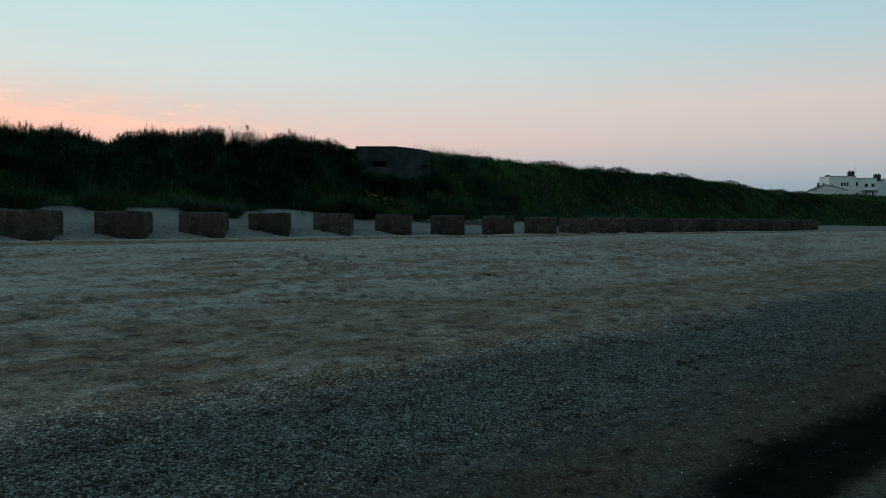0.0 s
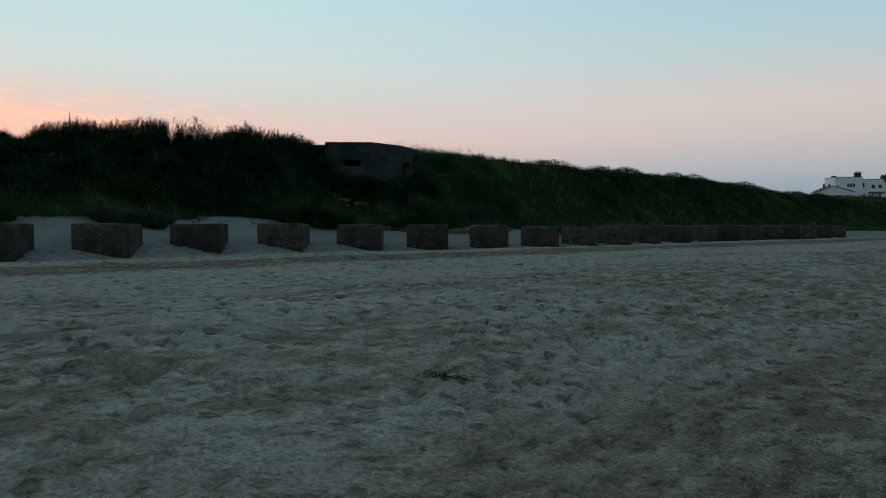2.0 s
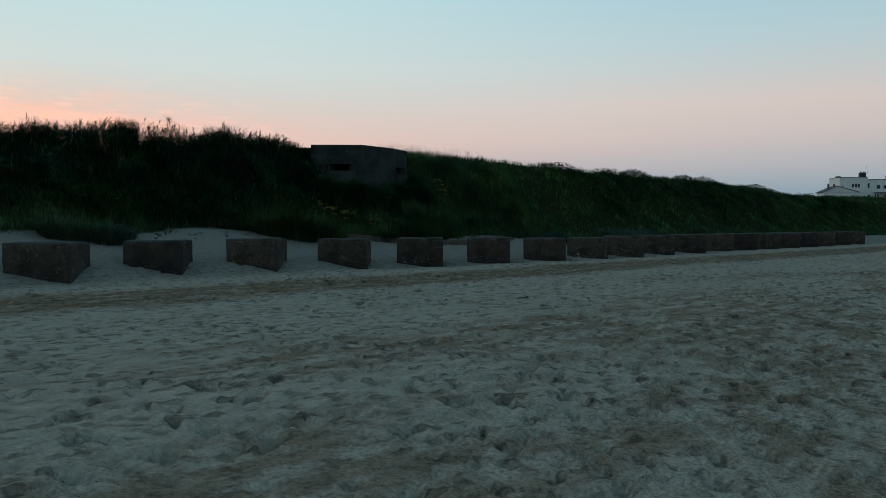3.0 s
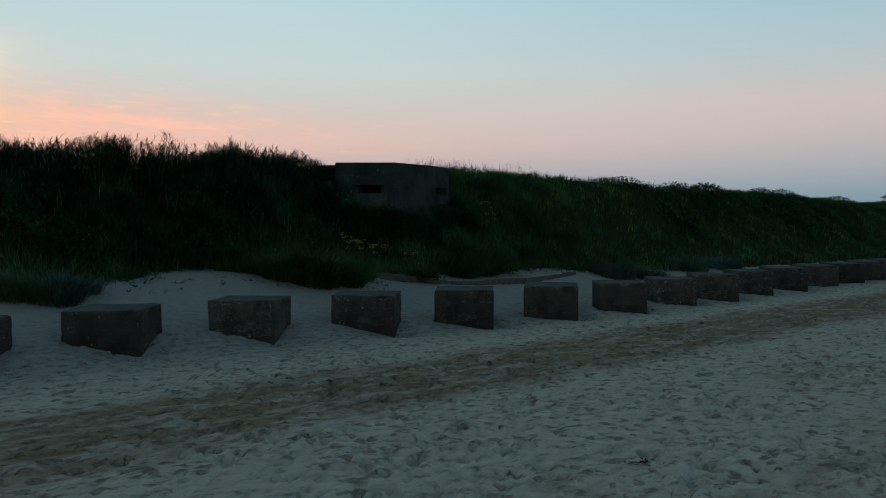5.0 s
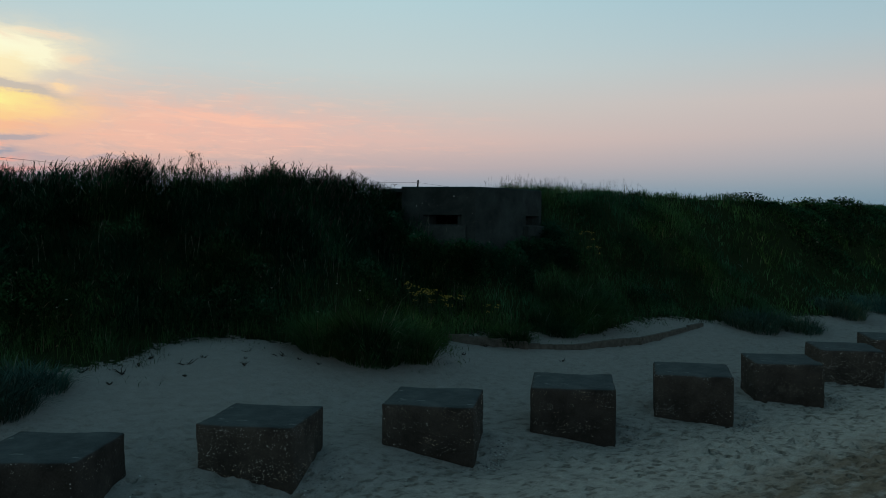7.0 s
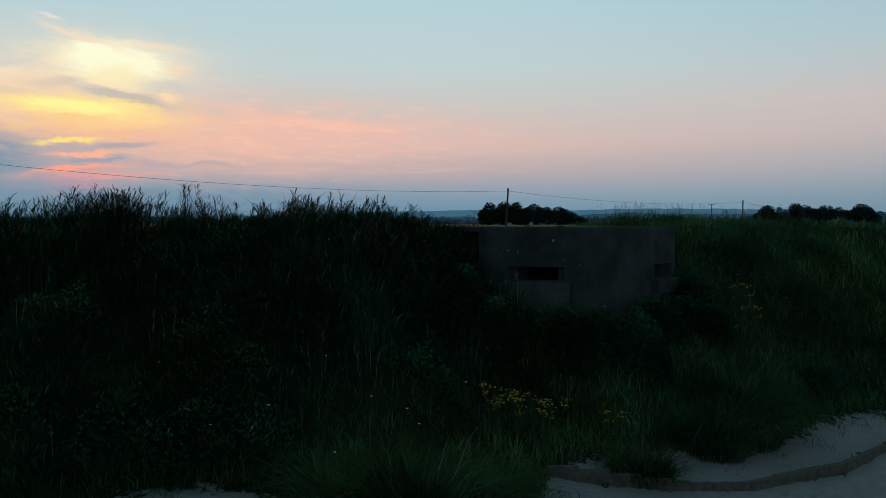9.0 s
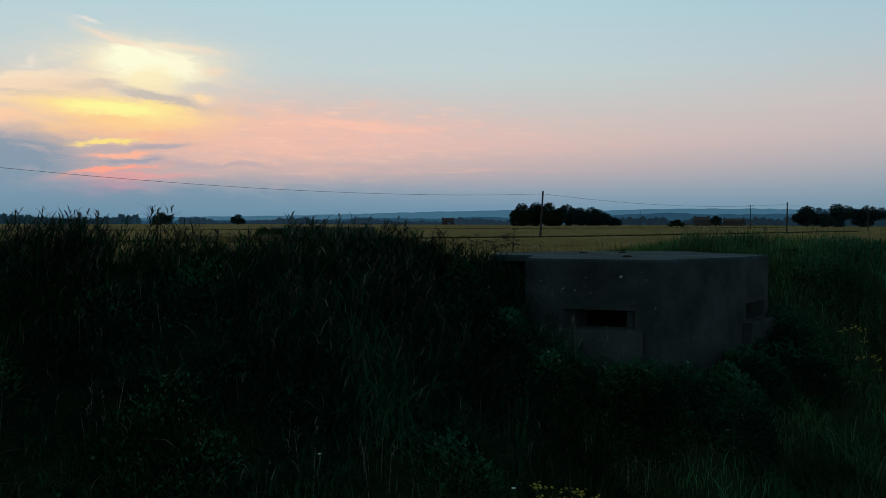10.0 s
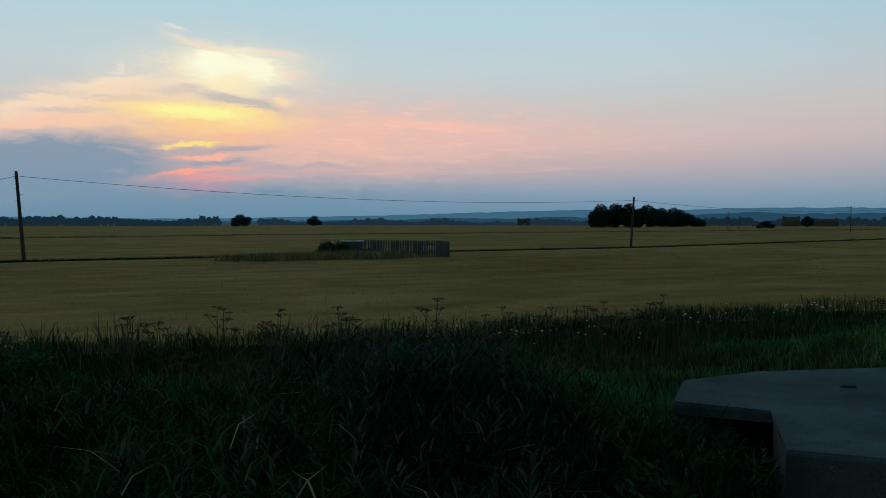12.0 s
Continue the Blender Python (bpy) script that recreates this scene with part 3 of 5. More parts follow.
def spread(lo, fine_lo, fine_hi, hi, step, grow):
    mid = list(np.arange(fine_lo, fine_hi, step))
    up, s = [fine_hi], step
    while up[-1] < hi:
        s *= grow
        up.append(up[-1] + s)
    down, s = [fine_lo], step
    while down[-1] > lo:
        s *= grow
        down.append(down[-1] - s)
    return np.array(down[:0:-1] + mid + up)


def make_ground():
    us = spread(-3500, -21, 10, 4200, 0.08, 1.09)
    vs = np.concatenate([spread(-2500, -24.5, 6.0, 7.6, 0.08, 1.12), spread(7.9, 7.9, 26.0, 4800, 0.4, 1.10)])
    uu, vv = np.meshgrid(us, vs)
    x, y = to_xy(uu.ravel(), vv.ravel())
    z = ground(x, y, fine=True)
    nu, nv = len(us), len(vs)
    i = (np.arange(nv - 1)[:, None] * nu + np.arange(nu - 1)[None, :]).ravel()
    quads = np.stack([i, i + 1, i + nu + 1, i + nu], 1)
    um, vm = (uu[:-1, :-1] + uu[1:, 1:]).ravel() / 2, (vv[:-1, :-1] + vv[1:, 1:]).ravel() / 2
    idx = ((vm > 24.5 + (vnoise(um, um * 0, 2.0, 3) - 0.5) * 2) & ((um < 95) | (vm > 30 + 0.55 * (um - 95)))).astype(int)
    me = raw_mesh("ground", np.stack([x, y, z], 1), [quads], [SAND, FIELD], idx, flat=False)
    mask = me.attributes.new("grown", "FLOAT", "POINT")
    mask.data.foreach_set("value", np.clip(0.5 + (vv.ravel() - foot(uu.ravel())) / 1.2, 0, 1).astype(np.float32))
    tagged(new("ground", me), "sandy beach rising to a grassy dune and a ripe field", "ground", kind="structure")


make_ground()


# ---- concrete cubes along the beach ----
def exposed_stones(cube, side, h, joint, seed):
    """Flint and shell laid bare in the sides of a cube, thickest at the pour joint and under the top edge."""
    r = np.random.default_rng(seed)
    n = 520
    band = r.random(n)
    z = np.where(band < 0.4, joint + r.normal(0, 0.09, n), np.where(band < 0.7, h / 2 - 0.05 - np.abs(r.normal(0, 0.10, n)), r.uniform(-0.25 * h, 0.48 * h, n)))
    across = r.uniform(-0.47, 0.47, n) * side
    ok = (vnoise(across, z, 0.22, seed) > 0.47) & (z < h / 2 - 0.03)
    z, across = z[ok], across[ok]
    n = len(z)
    face = r.choice([0, 1, 2], n, p=[0.5, 0.3, 0.2])
    out = side / 2 - 0.004
    cx, cy = np.choose(face, [across, np.full(n, out), np.full(n, -out)]), np.choose(face, [np.full(n, -out), across, across])
    size = r.uniform(0.005, 0.013, n)
    sx, sy = size * np.where(face == 0, 1.2, 0.8), size * np.where(face == 0, 0.8, 1.2)
    shape = np.array([(1, 0, 0), (0, 1, 0), (-1, 0, 0), (0, -1, 0), (0, 0, 0.8), (0, 0, -0.8)])
    verts = np.stack([cx, cy, z], 1)[:, None, :] + shape[None] * np.stack([sx, sy, size], 1)[:, None, :]
    tris = np.array([(0, 1, 4), (1, 2, 4), (2, 3, 4), (3, 0, 4), (1, 0, 5), (2, 1, 5), (3, 2, 5), (0, 3, 5)])
    me = raw_mesh("exposed_stones", verts.reshape(-1, 3), [(np.arange(n)[:, None, None] * 6 + tris[None]).reshape(-1, 3)], [FLINT])
    ob = new("exposed_stones", me)
    ob.parent = cube
    tagged(ob, "small pale stones laid bare in the concrete", kind="stuff")


def concrete_cube(x, y, turn, side, top, seed):
    rnd = random.Random(seed)
    bm = bmesh.new()
    bmesh.ops.create_cube(bm, size=1.0)
    bmesh.ops.subdivide_edges(bm, edges=bm.edges[:], cuts=17, use_grid_fill=True)
    h = 1.5
    off = Vector((rnd.uniform(0, 90), rnd.uniform(0, 90), rnd.uniform(0, 90)))
    joint = rnd.uniform(-0.02, 0.16)
    for v in bm.verts:
        c = v.co.copy()
        # rounded and chipped edges
        near = sorted((0.5 - abs(c.x), 0.5 - abs(c.y), 0.5 - abs(c.z)))
        edge = max(0.0, 1 - near[1] / 0.05)
        chip = 0.016 + 0.045 * max(0, noise.noise(c * 5 + off)) + 0.05 * max(0, noise.noise(c * 11 + off) - 0.25)
        p = Vector((c.x * side, c.y * side, c.z * h))
        p -= p.normalized() * edge * chip
        p += c.normalized() * (noise.noise(c * 4 + off) * 0.010 + noise.noise(c * 13 + off) * 0.008)
        # a ragged, honeycombed joint between two pours
        if abs(c.z) < 0.49:
            line = joint + 0.03 * noise.noise(Vector((c.x * 3, c.y * 3, 5)) + off)
            deep = max(0.0, 1 - abs(c.z - line) / 0.05) * (0.35 + 0.65 * max(0, noise.noise(c * 6 + off * 2)))
            p.x, p.y = p.x * (1 - 0.018 * deep), p.y * (1 - 0.018 * deep)
        p.z += 0.015 * noise.noise(Vector((c.x * 2, c.y * 2, 0)) + off) * (c.z > 0.45)
        v.co = p
    for f in bm.faces:
        f.smooth = True
    ob = part("concrete_cube", bm, CUBE)
    exposed_stones(ob, side, h, joint * h, seed)
    ob.matrix_world = pose(x, y, top - h / 2, rnd.uniform(-0.4, 0.4), rnd.uniform(-0.4, 0.4), turn)
    return tagged(ob, "weathered concrete anti-tank cube half sunk in sand", "concrete block", "row of concrete cubes")


for n, c in enumerate(CUBES):
    concrete_cube(*c, 40 + n)


# ---- pillbox ----
def inset(plan, d):
    out = []
    for i, p in enumerate(plan):
        a, b, c = Vector(plan[i - 1]), Vector(p), Vector(plan[(i + 1) % len(plan)])
        n1, n2 = (b - a).normalized(), (c - b).normalized()
        n1, n2 = Vector((-n1.y, n1.x)), Vector((-n2.y, n2.x))
        m = (n1 + n2).normalized()
        out.append(tuple(b + m * d / max(0.4, m.dot(n1))))
    return out


def wall_piece(bm, o0, o1, i0, i1, s0, s1, z0, z1):
    def at(a, b, s):
        return a[0] + (b[0] - a[0]) * s, a[1] + (b[1] - a[1]) * s
    prism(bm, [at(o0, o1, s0), at(o0, o1, s1), at(i0, i1, s1), at(i0, i1, s0)], z0, z1)


def slit_wall(bm, outer, mid, inner, z0, z1, s0, s1, h0, h1):
    """A wall with a stepped gun slit through it: wide outside, narrower within."""
    def ring(line, a, b, lo, hi):
        (x0, y0), (x1, y1) = line
        return [bm.verts.new((x0 + (x1 - x0) * s, y0 + (y1 - y0) * s, z)) for s, z in ((a, lo), (b, lo), (b, hi), (a, hi))]

    def band(p, q):
        for i in range(4):
            bm.faces.new((p[i], p[(i + 1) % 4], q[(i + 1) % 4], q[i]))

    pad = 0.05
    out, back = ring(outer, 0, 1, z0, z1), ring(inner, 0, 1, z0, z1)
    hole = [ring(outer, s0, s1, h0, h1), ring(mid, s0, s1, h0, h1), ring(mid, s0 + pad, s1 - pad, h0 + 0.01, h1 - 0.01), ring(inner, s0 + pad, s1 - pad, h0 - 0.28, h1 - 0.01)]
    for p, q in zip([out] + hole, hole + [back]):
        band(p, q)
    band(back, out)
    bmesh.ops.recalc_face_normals(bm, faces=bm.faces[:])


def pillbox():
    base, top = 2.6, 5.96
    thing = root("pillbox", (-3.9, 45.2, 3.6), 0, "grey concrete wartime pillbox with gun slits, sunk in the dune", "pillbox")
    back = thing.matrix_world.inverted()
    mid, inner = inset(BUNKER_PLAN, 0.15), inset(BUNKER_PLAN, 0.52)
    slits = {0: (0.285, 0.815, 4.85, 5.15), 2: (0.16, 0.86, 4.84, 5.14)}
    n = len(BUNKER_PLAN)
    for k in range(n):
        bm = bmesh.new()
        o0, o1, m0, m1, i0, i1 = (q[j % n] for q in (BUNKER_PLAN, mid, inner) for j in (k, k + 1))
        if k in slits:
            slit_wall(bm, (o0, o1), (m0, m1), (i0, i1), base, top, *slits[k])
        else:   # the entrance is open below its lintel
            wall_piece(bm, o0, o1, i0, i1, 0, 1, 5.88 if k == 9 else base, top)
        bm.transform(back)
        part("wall", bm, BUNKER, thing)
    # an unseen wall added across the inside, to keep light out of the slits
    bm = bmesh.new()
    prism(bm, [(-5.3, 44.75), (-2.4, 45.0), (-2.4, 45.35), (-5.3, 45.1)], 3.3, top)
    bm.transform(back)
    part("blast_wall", bm, BUNKER, thing)
    # slab roof with a worn edge
    bm = bmesh.new()
    prism(bm, inset(BUNKER_PLAN, -0.004), top, 6.0)
    bmesh.ops.bevel(bm, geom=[e for e in bm.edges if e.verts[0].co.z > 5.98 and e.verts[1].co.z > 5.98], offset=0.018, segments=2, affect="EDGES")
    bm.transform(back)
    part("roof", bm, ROOF, thing, "pale flat concrete roof slab")
    # thickened wall under each slit
    for k, (s0, s1, z0, z1) in slits.items():
        o0, o1 = Vector(BUNKER_PLAN[k]), Vector(BUNKER_PLAN[k + 1])
        d = (o1 - o0).normalized()
        out = Vector((d.y, -d.x))
        a, b = o0.lerp(o1, s0) - d * 0.13, o0.lerp(o1, s1) + d * 0.13
        bm = bmesh.new()
        prism(bm, [tuple(a + out * 0.16), tuple(b + out * 0.16), tuple(b - out * 0.01), tuple(a - out * 0.01)], base, z0 - 0.03)
        bmesh.ops.bevel(bm, geom=bm.edges[:], offset=0.015, segments=1, affect="EDGES")
        bm.transform(back)
        part("slit_apron", bm, BUNKER, thing, "thickened concrete apron below a gun slit")
    # pale stones and broken spots in the face of the wall
    o0, o1 = Vector((*BUNKER_PLAN[0], 0)), Vector((*BUNKER_PLAN[1], 0))
    rnd = random.Random(61)
    chips = [(0.71, 5.71, 0.030), (0.287, 5.5, 0.014), (0.374, 5.47, 0.016), (0.523, 4.58, 0.014), (0.12, 5.62, 0.012), (0.96, 5.2, 0.014)]
    chips += [(rnd.uniform(0.06, 0.5), rnd.uniform(5.35, 5.6), rnd.uniform(0.004, 0.010)) for _ in range(16)] + [(rnd.uniform(0.05, 0.95), rnd.uniform(4.6, 5.85), rnd.uniform(0.005, 0.011)) for _ in range(14)]
    for f, z, size in chips:
        bm = bmesh.new()
        bmesh.ops.create_icosphere(bm, subdivisions=1, radius=size)
        for v in bm.verts:
            v.co = Vector((v.co.x * rnd.uniform(0.8, 1.2), v.co.y * 0.35, v.co.z * rnd.uniform(0.8, 1.4))) + o0.lerp(o1, f) + Vector((0, 0, z))
        bm.transform(back)
        part("stone_chip", bm, CHIP, thing)
    # rusty lifting loops let into the roof
    for x, y, turn in ((-4.87, 45.88, 20), (-4.16, 46.48, -10), (-3.83, 44.33, 15)):
        bm = bmesh.new()
        for a, b in (((-0.09, 0, -0.02), (-0.06, 0, 0.016)), ((-0.06, 0, 0.016), (0.06, 0, 0.016)), ((0.06, 0, 0.016), (0.09, 0, -0.02))):
            tube(bm, a, b, 0.014, 0.014, 6)
        bm.transform(back @ pose(x, y, 6.0, 0, 0, turn))
        part("lifting_loop", bm, RUST, thing, "rusty iron lifting loop")
    bm = bmesh.new()
    prism(bm, inset(BUNKER_PLAN, 0.5), 3.3, 3.4)
    bm.transform(back)
    part("floor_slab", bm, BUNKER, thing)


pillbox()


# ---- grass, reeds and weeds ----


def blades(name, x, y, z, height, width, lean, droop, mat, seed=1, heading=None, short=False):
    """Curved, tapering blades; short ones have a single bend."""
    r = np.random.default_rng(seed)
    n = len(x)
    a = r.uniform(0, 2 * np.pi, n) if heading is None else heading + r.normal(0, 0.7, n)
    b = a + np.pi / 2 + r.normal(0, 0.5, n)
    dx, dy = np.cos(a), np.sin(a)
    wx, wy = np.cos(b), np.sin(b)
    rows = ((0.0, 0.8), (0.5, 1.0), (1.0, 0.0)) if short else ((0.0, 0.8), (0.42, 1.0), (0.76, 0.65), (1.0, 0.0))
    last = len(rows) - 1
    verts = np.empty((n, 2 * last + 1, 3))
    for k, (t, w) in enumerate(rows):
        out = lean * t * height + droop * (t ** 2.4) * height
        up = height * (t - 0.55 * np.minimum(droop, 1.2) * t ** 3)
        px, py, pz = x + dx * out, y + dy * out, z + up
        if k < last:
            verts[:, 2 * k] = np.stack([px - wx * width * w / 2, py - wy * width * w / 2, pz], 1)
            verts[:, 2 * k + 1] = np.stack([px + wx * width * w / 2, py + wy * width * w / 2, pz], 1)
        else:
            verts[:, 2 * last] = np.stack([px, py, pz], 1)
    i = np.arange(n)[:, None] * (2 * last + 1)
    quads = np.concatenate([i + np.array([[2 * k, 2 * k + 1, 2 * k + 3, 2 * k + 2]]) for k in range(last - 1)])
    tris = i + np.array([[2 * last - 2, 2 * last - 1, 2 * last]])
    return raw_mesh(name, verts.reshape(-1, 3), [quads, tris], [mat])


def inside_bunker(x, y, grow=0.05):
    plan = inset(BUNKER_PLAN, -grow)
    hit = np.zeros(len(x), bool)
    for (x0, y0), (x1, y1) in zip(plan, plan[1:] + plan[:1]):
        cross = ((y0 > y) != (y1 > y)) & (x < (x1 - x0) * (y - y0) / (y1 - y0 + 1e-9) + x0)
        hit ^= cross
    return hit


def veg_height(u, v):
    """How tall the growth stands on the dune."""
    tall = smooth((7.7 - u) / 2.6) * smooth((v - 6.0 - 3.2 * smooth((3.5 - u) / 3)) / 3.0) * (1 - smooth((v - 13.4) / 2.2))
    h = 0.48 + 0.70 * tall
    h = h + 0.14 * smooth((v - 15) / 3) + 0.34 * smooth((6 - u) / 4) * smooth((v - 14.5) / 2)
    h = h * (0.68 + 0.42 * smooth((vnoise(u, v, 1.5, 31) - 0.2) / 0.5)) * (0.80 + 0.36 * vnoise(u, v, 0.6, 32))
    h = h + 0.26 * np.exp(-(u / 2.2) ** 2 - ((v - 13.0) / 1.6) ** 2)
    # shorter where the pillbox wall shades it
    return h * (1 - 0.45 * np.exp(-((u - 10.9) / 1.4) ** 2 - ((v - 8.3) / 1.3) ** 2))


def scatter(count, u0, u1, v0, v1, seed, keep=None):
    r = np.random.default_rng(seed)
    u, v = r.uniform(u0, u1, count), r.uniform(v0, v1, count)
    ok = v > foot(u) + 0.1 + 0.5 * r.random(count) ** 2 - 0.25
    if keep is not None:
        ok &= r.random(count) < keep(u, v)
    u, v = u[ok], v[ok]
    x, y = to_xy(u, v)
    ok = ~inside_bunker(x, y)
    return u[ok], v[ok], x[ok], y[ok]


def dune_growth(name, count, u0, u1, v0, v1, width, seed, mat, label, tall=1.0, droop=(0.15, 0.9), keep=None):
    u, v, x, y = scatter(count, u0, u1, v0, v1, seed, keep)
    r = np.random.default_rng(seed + 1)
    n = len(u)
    h = veg_height(u, v) * r.uniform(0.55, 1.08, n) * tall
    z = ground(x, y) - 0.04
    me = blades(name, x, y, z, h, width * r.uniform(0.6, 1.4, n), r.normal(0.08, 0.12, n), r.uniform(*droop, n), mat, seed + 2, short=width > 0.02)
    return tagged(new(name, me), label, "grass", kind="stuff")


def reedy(u, v):
    return smooth((7.9 - u) / 1.8) * smooth((v - 6.0) / 2.0) * (1 - smooth((v - 14.2) / 2.0))


def clumped(u, v):
    return 0.25 + 0.75 * smooth((vnoise(u, v, 0.55, 61) - 0.35) / 0.25)


def reeds(name, count, u0, u1, v0, v1, seed, scale, label):
    """Upright stalks with broad leaves that arch out from them, and here and there a seed plume."""
    u, v, x, y = scatter(count, u0, u1, v0, v1, seed, lambda a, b: reedy(a, b) * clumped(a, b))
    r = np.random.default_rng(seed + 5)
    n = len(u)
    h = veg_height(u, v) * (0.76 + 0.32 * r.random(n) ** 2.5)
    z = ground(x, y) - 0.03
    lx, ly = r.normal(0.05, 0.07, n), r.normal(0, 0.07, n)
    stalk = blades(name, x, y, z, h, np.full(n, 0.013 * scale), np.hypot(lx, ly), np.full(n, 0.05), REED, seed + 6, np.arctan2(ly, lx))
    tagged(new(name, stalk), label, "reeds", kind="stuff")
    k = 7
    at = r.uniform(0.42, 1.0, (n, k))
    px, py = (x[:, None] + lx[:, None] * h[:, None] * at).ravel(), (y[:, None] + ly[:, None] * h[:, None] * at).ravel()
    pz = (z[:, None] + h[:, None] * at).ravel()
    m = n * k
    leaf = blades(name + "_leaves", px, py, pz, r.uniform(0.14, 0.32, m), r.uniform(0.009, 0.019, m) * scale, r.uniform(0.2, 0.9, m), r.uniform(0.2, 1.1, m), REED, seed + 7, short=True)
    tagged(new(name + "_leaves", leaf), "long drooping dark green reed leaves", "reeds", kind="stuff")
    # the youngest leaf stands up at the tip of its stalk
    tip = np.flatnonzero(h > 0.6)
    flag = blades(name + "_tips", x[tip] + lx[tip] * h[tip], y[tip] + ly[tip] * h[tip], z[tip] + h[tip] * 0.9, r.uniform(0.14, 0.30, len(tip)), r.uniform(0.013, 0.025, len(tip)) * scale,
                  r.uniform(0.05, 0.6, len(tip)), r.uniform(0.1, 0.8, len(tip)), REED, seed + 9, np.full(len(tip), 0.3), short=True)
    tagged(new(name + "_tips", flag), "pointed upright leaves at the tips of the reeds", "reeds", kind="stuff")
    # plumes
    pick = np.flatnonzero((r.random(n) < 0.22) & (h > 0.75))
    q = 7
    tx, ty, tz = x[pick] + lx[pick] * h[pick], y[pick] + ly[pick] * h[pick], z[pick] + h[pick]
    f = np.linspace(-0.14, 0.07, q)[None, :]
    bx = (tx[:, None] + r.normal(0, 0.010, (len(pick), q)) + f * 0.2).ravel()
    by = (ty[:, None] + r.normal(0, 0.010, (len(pick), q))).ravel()
    bz = (tz[:, None] + f).ravel()
    c = len(bx)
    plume = blades(name + "_plumes", bx, by, bz, r.uniform(0.06, 0.13, c), r.uniform(0.015, 0.028, c) * scale, r.uniform(0.2, 0.8, c), r.uniform(0.1, 0.6, c), PLUME, seed + 8, short=True)
    tagged(new(name + "_plumes", plume), "feathery brown reed plumes", "reeds", kind="stuff")


reeds("reed_bed", 42000, -16, 8.4, 5.5, 15.5, 101, 1.0, "dense dark green reeds on the dune top")
reeds("reed_bed_beyond", 5000, -60, -16, 5.5, 15.5, 111, 1.9, "dark green reeds further along the dune")
dune_growth("dune_grass", 165000, -14, 20, 3.6, 18, 0.014, 121, DUNE_GRASS, "long dark green grass on the dune face", 1.0, (0.1, 0.85), lambda a, b: clumped(a, b) * (1 - 0.85 * reedy(a, b) * smooth((b - 7.5) / 2)))
dune_growth("dune_grass_beyond", 60000, 18, 75, 2.5, 16, 0.028, 131, DUNE_GRASS, "short dark grass on the distant dune", 1.0, (0.2, 0.9), clumped)
dune_growth("dune_grass_behind", 14000, -60, -14, 4, 16, 0.03, 161, DUNE_GRASS, "dark grass further along the dune", 1.0, (0.2, 0.9))
dune_growth("headland_grass", 30000, 70, 270, 2, 70, 0.08, 151, DUNE_GRASS, "rough grass on the far headland", 1.1, (0.2, 0.8), lambda a, b: b < np.where(a < 95, 24, 29 + 0.55 * (a - 95)))
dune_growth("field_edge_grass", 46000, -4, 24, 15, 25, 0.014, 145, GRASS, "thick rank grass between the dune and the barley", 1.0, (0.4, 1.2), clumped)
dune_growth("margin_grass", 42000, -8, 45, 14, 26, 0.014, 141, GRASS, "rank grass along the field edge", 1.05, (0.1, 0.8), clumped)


def sprigs(count, seed):
    """Short, sparse grass that creeps out of the dune foot over the sand."""
    r = np.random.default_rng(seed)
    u = r.uniform(-14, 20, count)
    v = foot(u) + 0.3 - np.abs(r.normal(0, 0.55, count))
    ok = vnoise(u, v, 0.4, seed) > 0.56
    x, y = to_xy(u[ok], v[ok])
    n = len(x)
    me = blades("dune_foot_sprigs", x, y, ground(x, y, fine=True) - 0.02, r.uniform(0.06, 0.24, n), r.uniform(0.006, 0.012, n), r.normal(0.2, 0.2, n), r.uniform(0.2, 1.2, n), MARRAM, seed + 1)
    tagged(new("dune_foot_sprigs", me), "sparse short grass creeping over the sand", "grass", kind="stuff")


sprigs(9000, 165)


def leafy_weeds(name, count, spots, seed, label, leaf=0.058):
    """Nettles and brambles: broad small leaves piled into rounded clumps."""
    r = np.random.default_rng(seed)
    us, vs, hs, hat = (np.array(c) for c in zip(*spots))
    k = r.choice(len(us), count, p=(hs ** 2 * hat) / (hs ** 2 * hat).sum())
    d = r.normal(size=(count, 3))
    d /= np.linalg.norm(d, axis=1)[:, None]
    d *= (0.55 + 0.5 * r.random(count) ** 0.5)[:, None]
    u, v = us[k] + d[:, 0] * hs[k], vs[k] + d[:, 1] * hs[k]
    x, y = to_xy(u, v)
    lump = 0.75 + 0.5 * vnoise(u, v, 0.35, seed)
    z = ground(x, y) + np.abs(d[:, 2]) * hat[k] * lump
    ok = ~inside_bunker(x, y, 0.03) & (v > foot(u) - 0.2)
    x, y, z, d = x[ok], y[ok], z[ok], d[ok]
    n = len(x)
    me = blades(name, x, y, z, r.uniform(0.5, 1.2, n) * leaf, r.uniform(0.35, 0.7, n) * leaf, r.uniform(0.2, 1.1, n), r.uniform(0.2, 1.0, n), NETTLE, seed + 1,
                np.arctan2(d[:, 0] * ALONG[1] + d[:, 1] * INLAND[1], d[:, 0] * ALONG[0] + d[:, 1] * INLAND[0]), True)
    tagged(new(name, me), label, "weeds", kind="stuff")


rnd = random.Random(77)
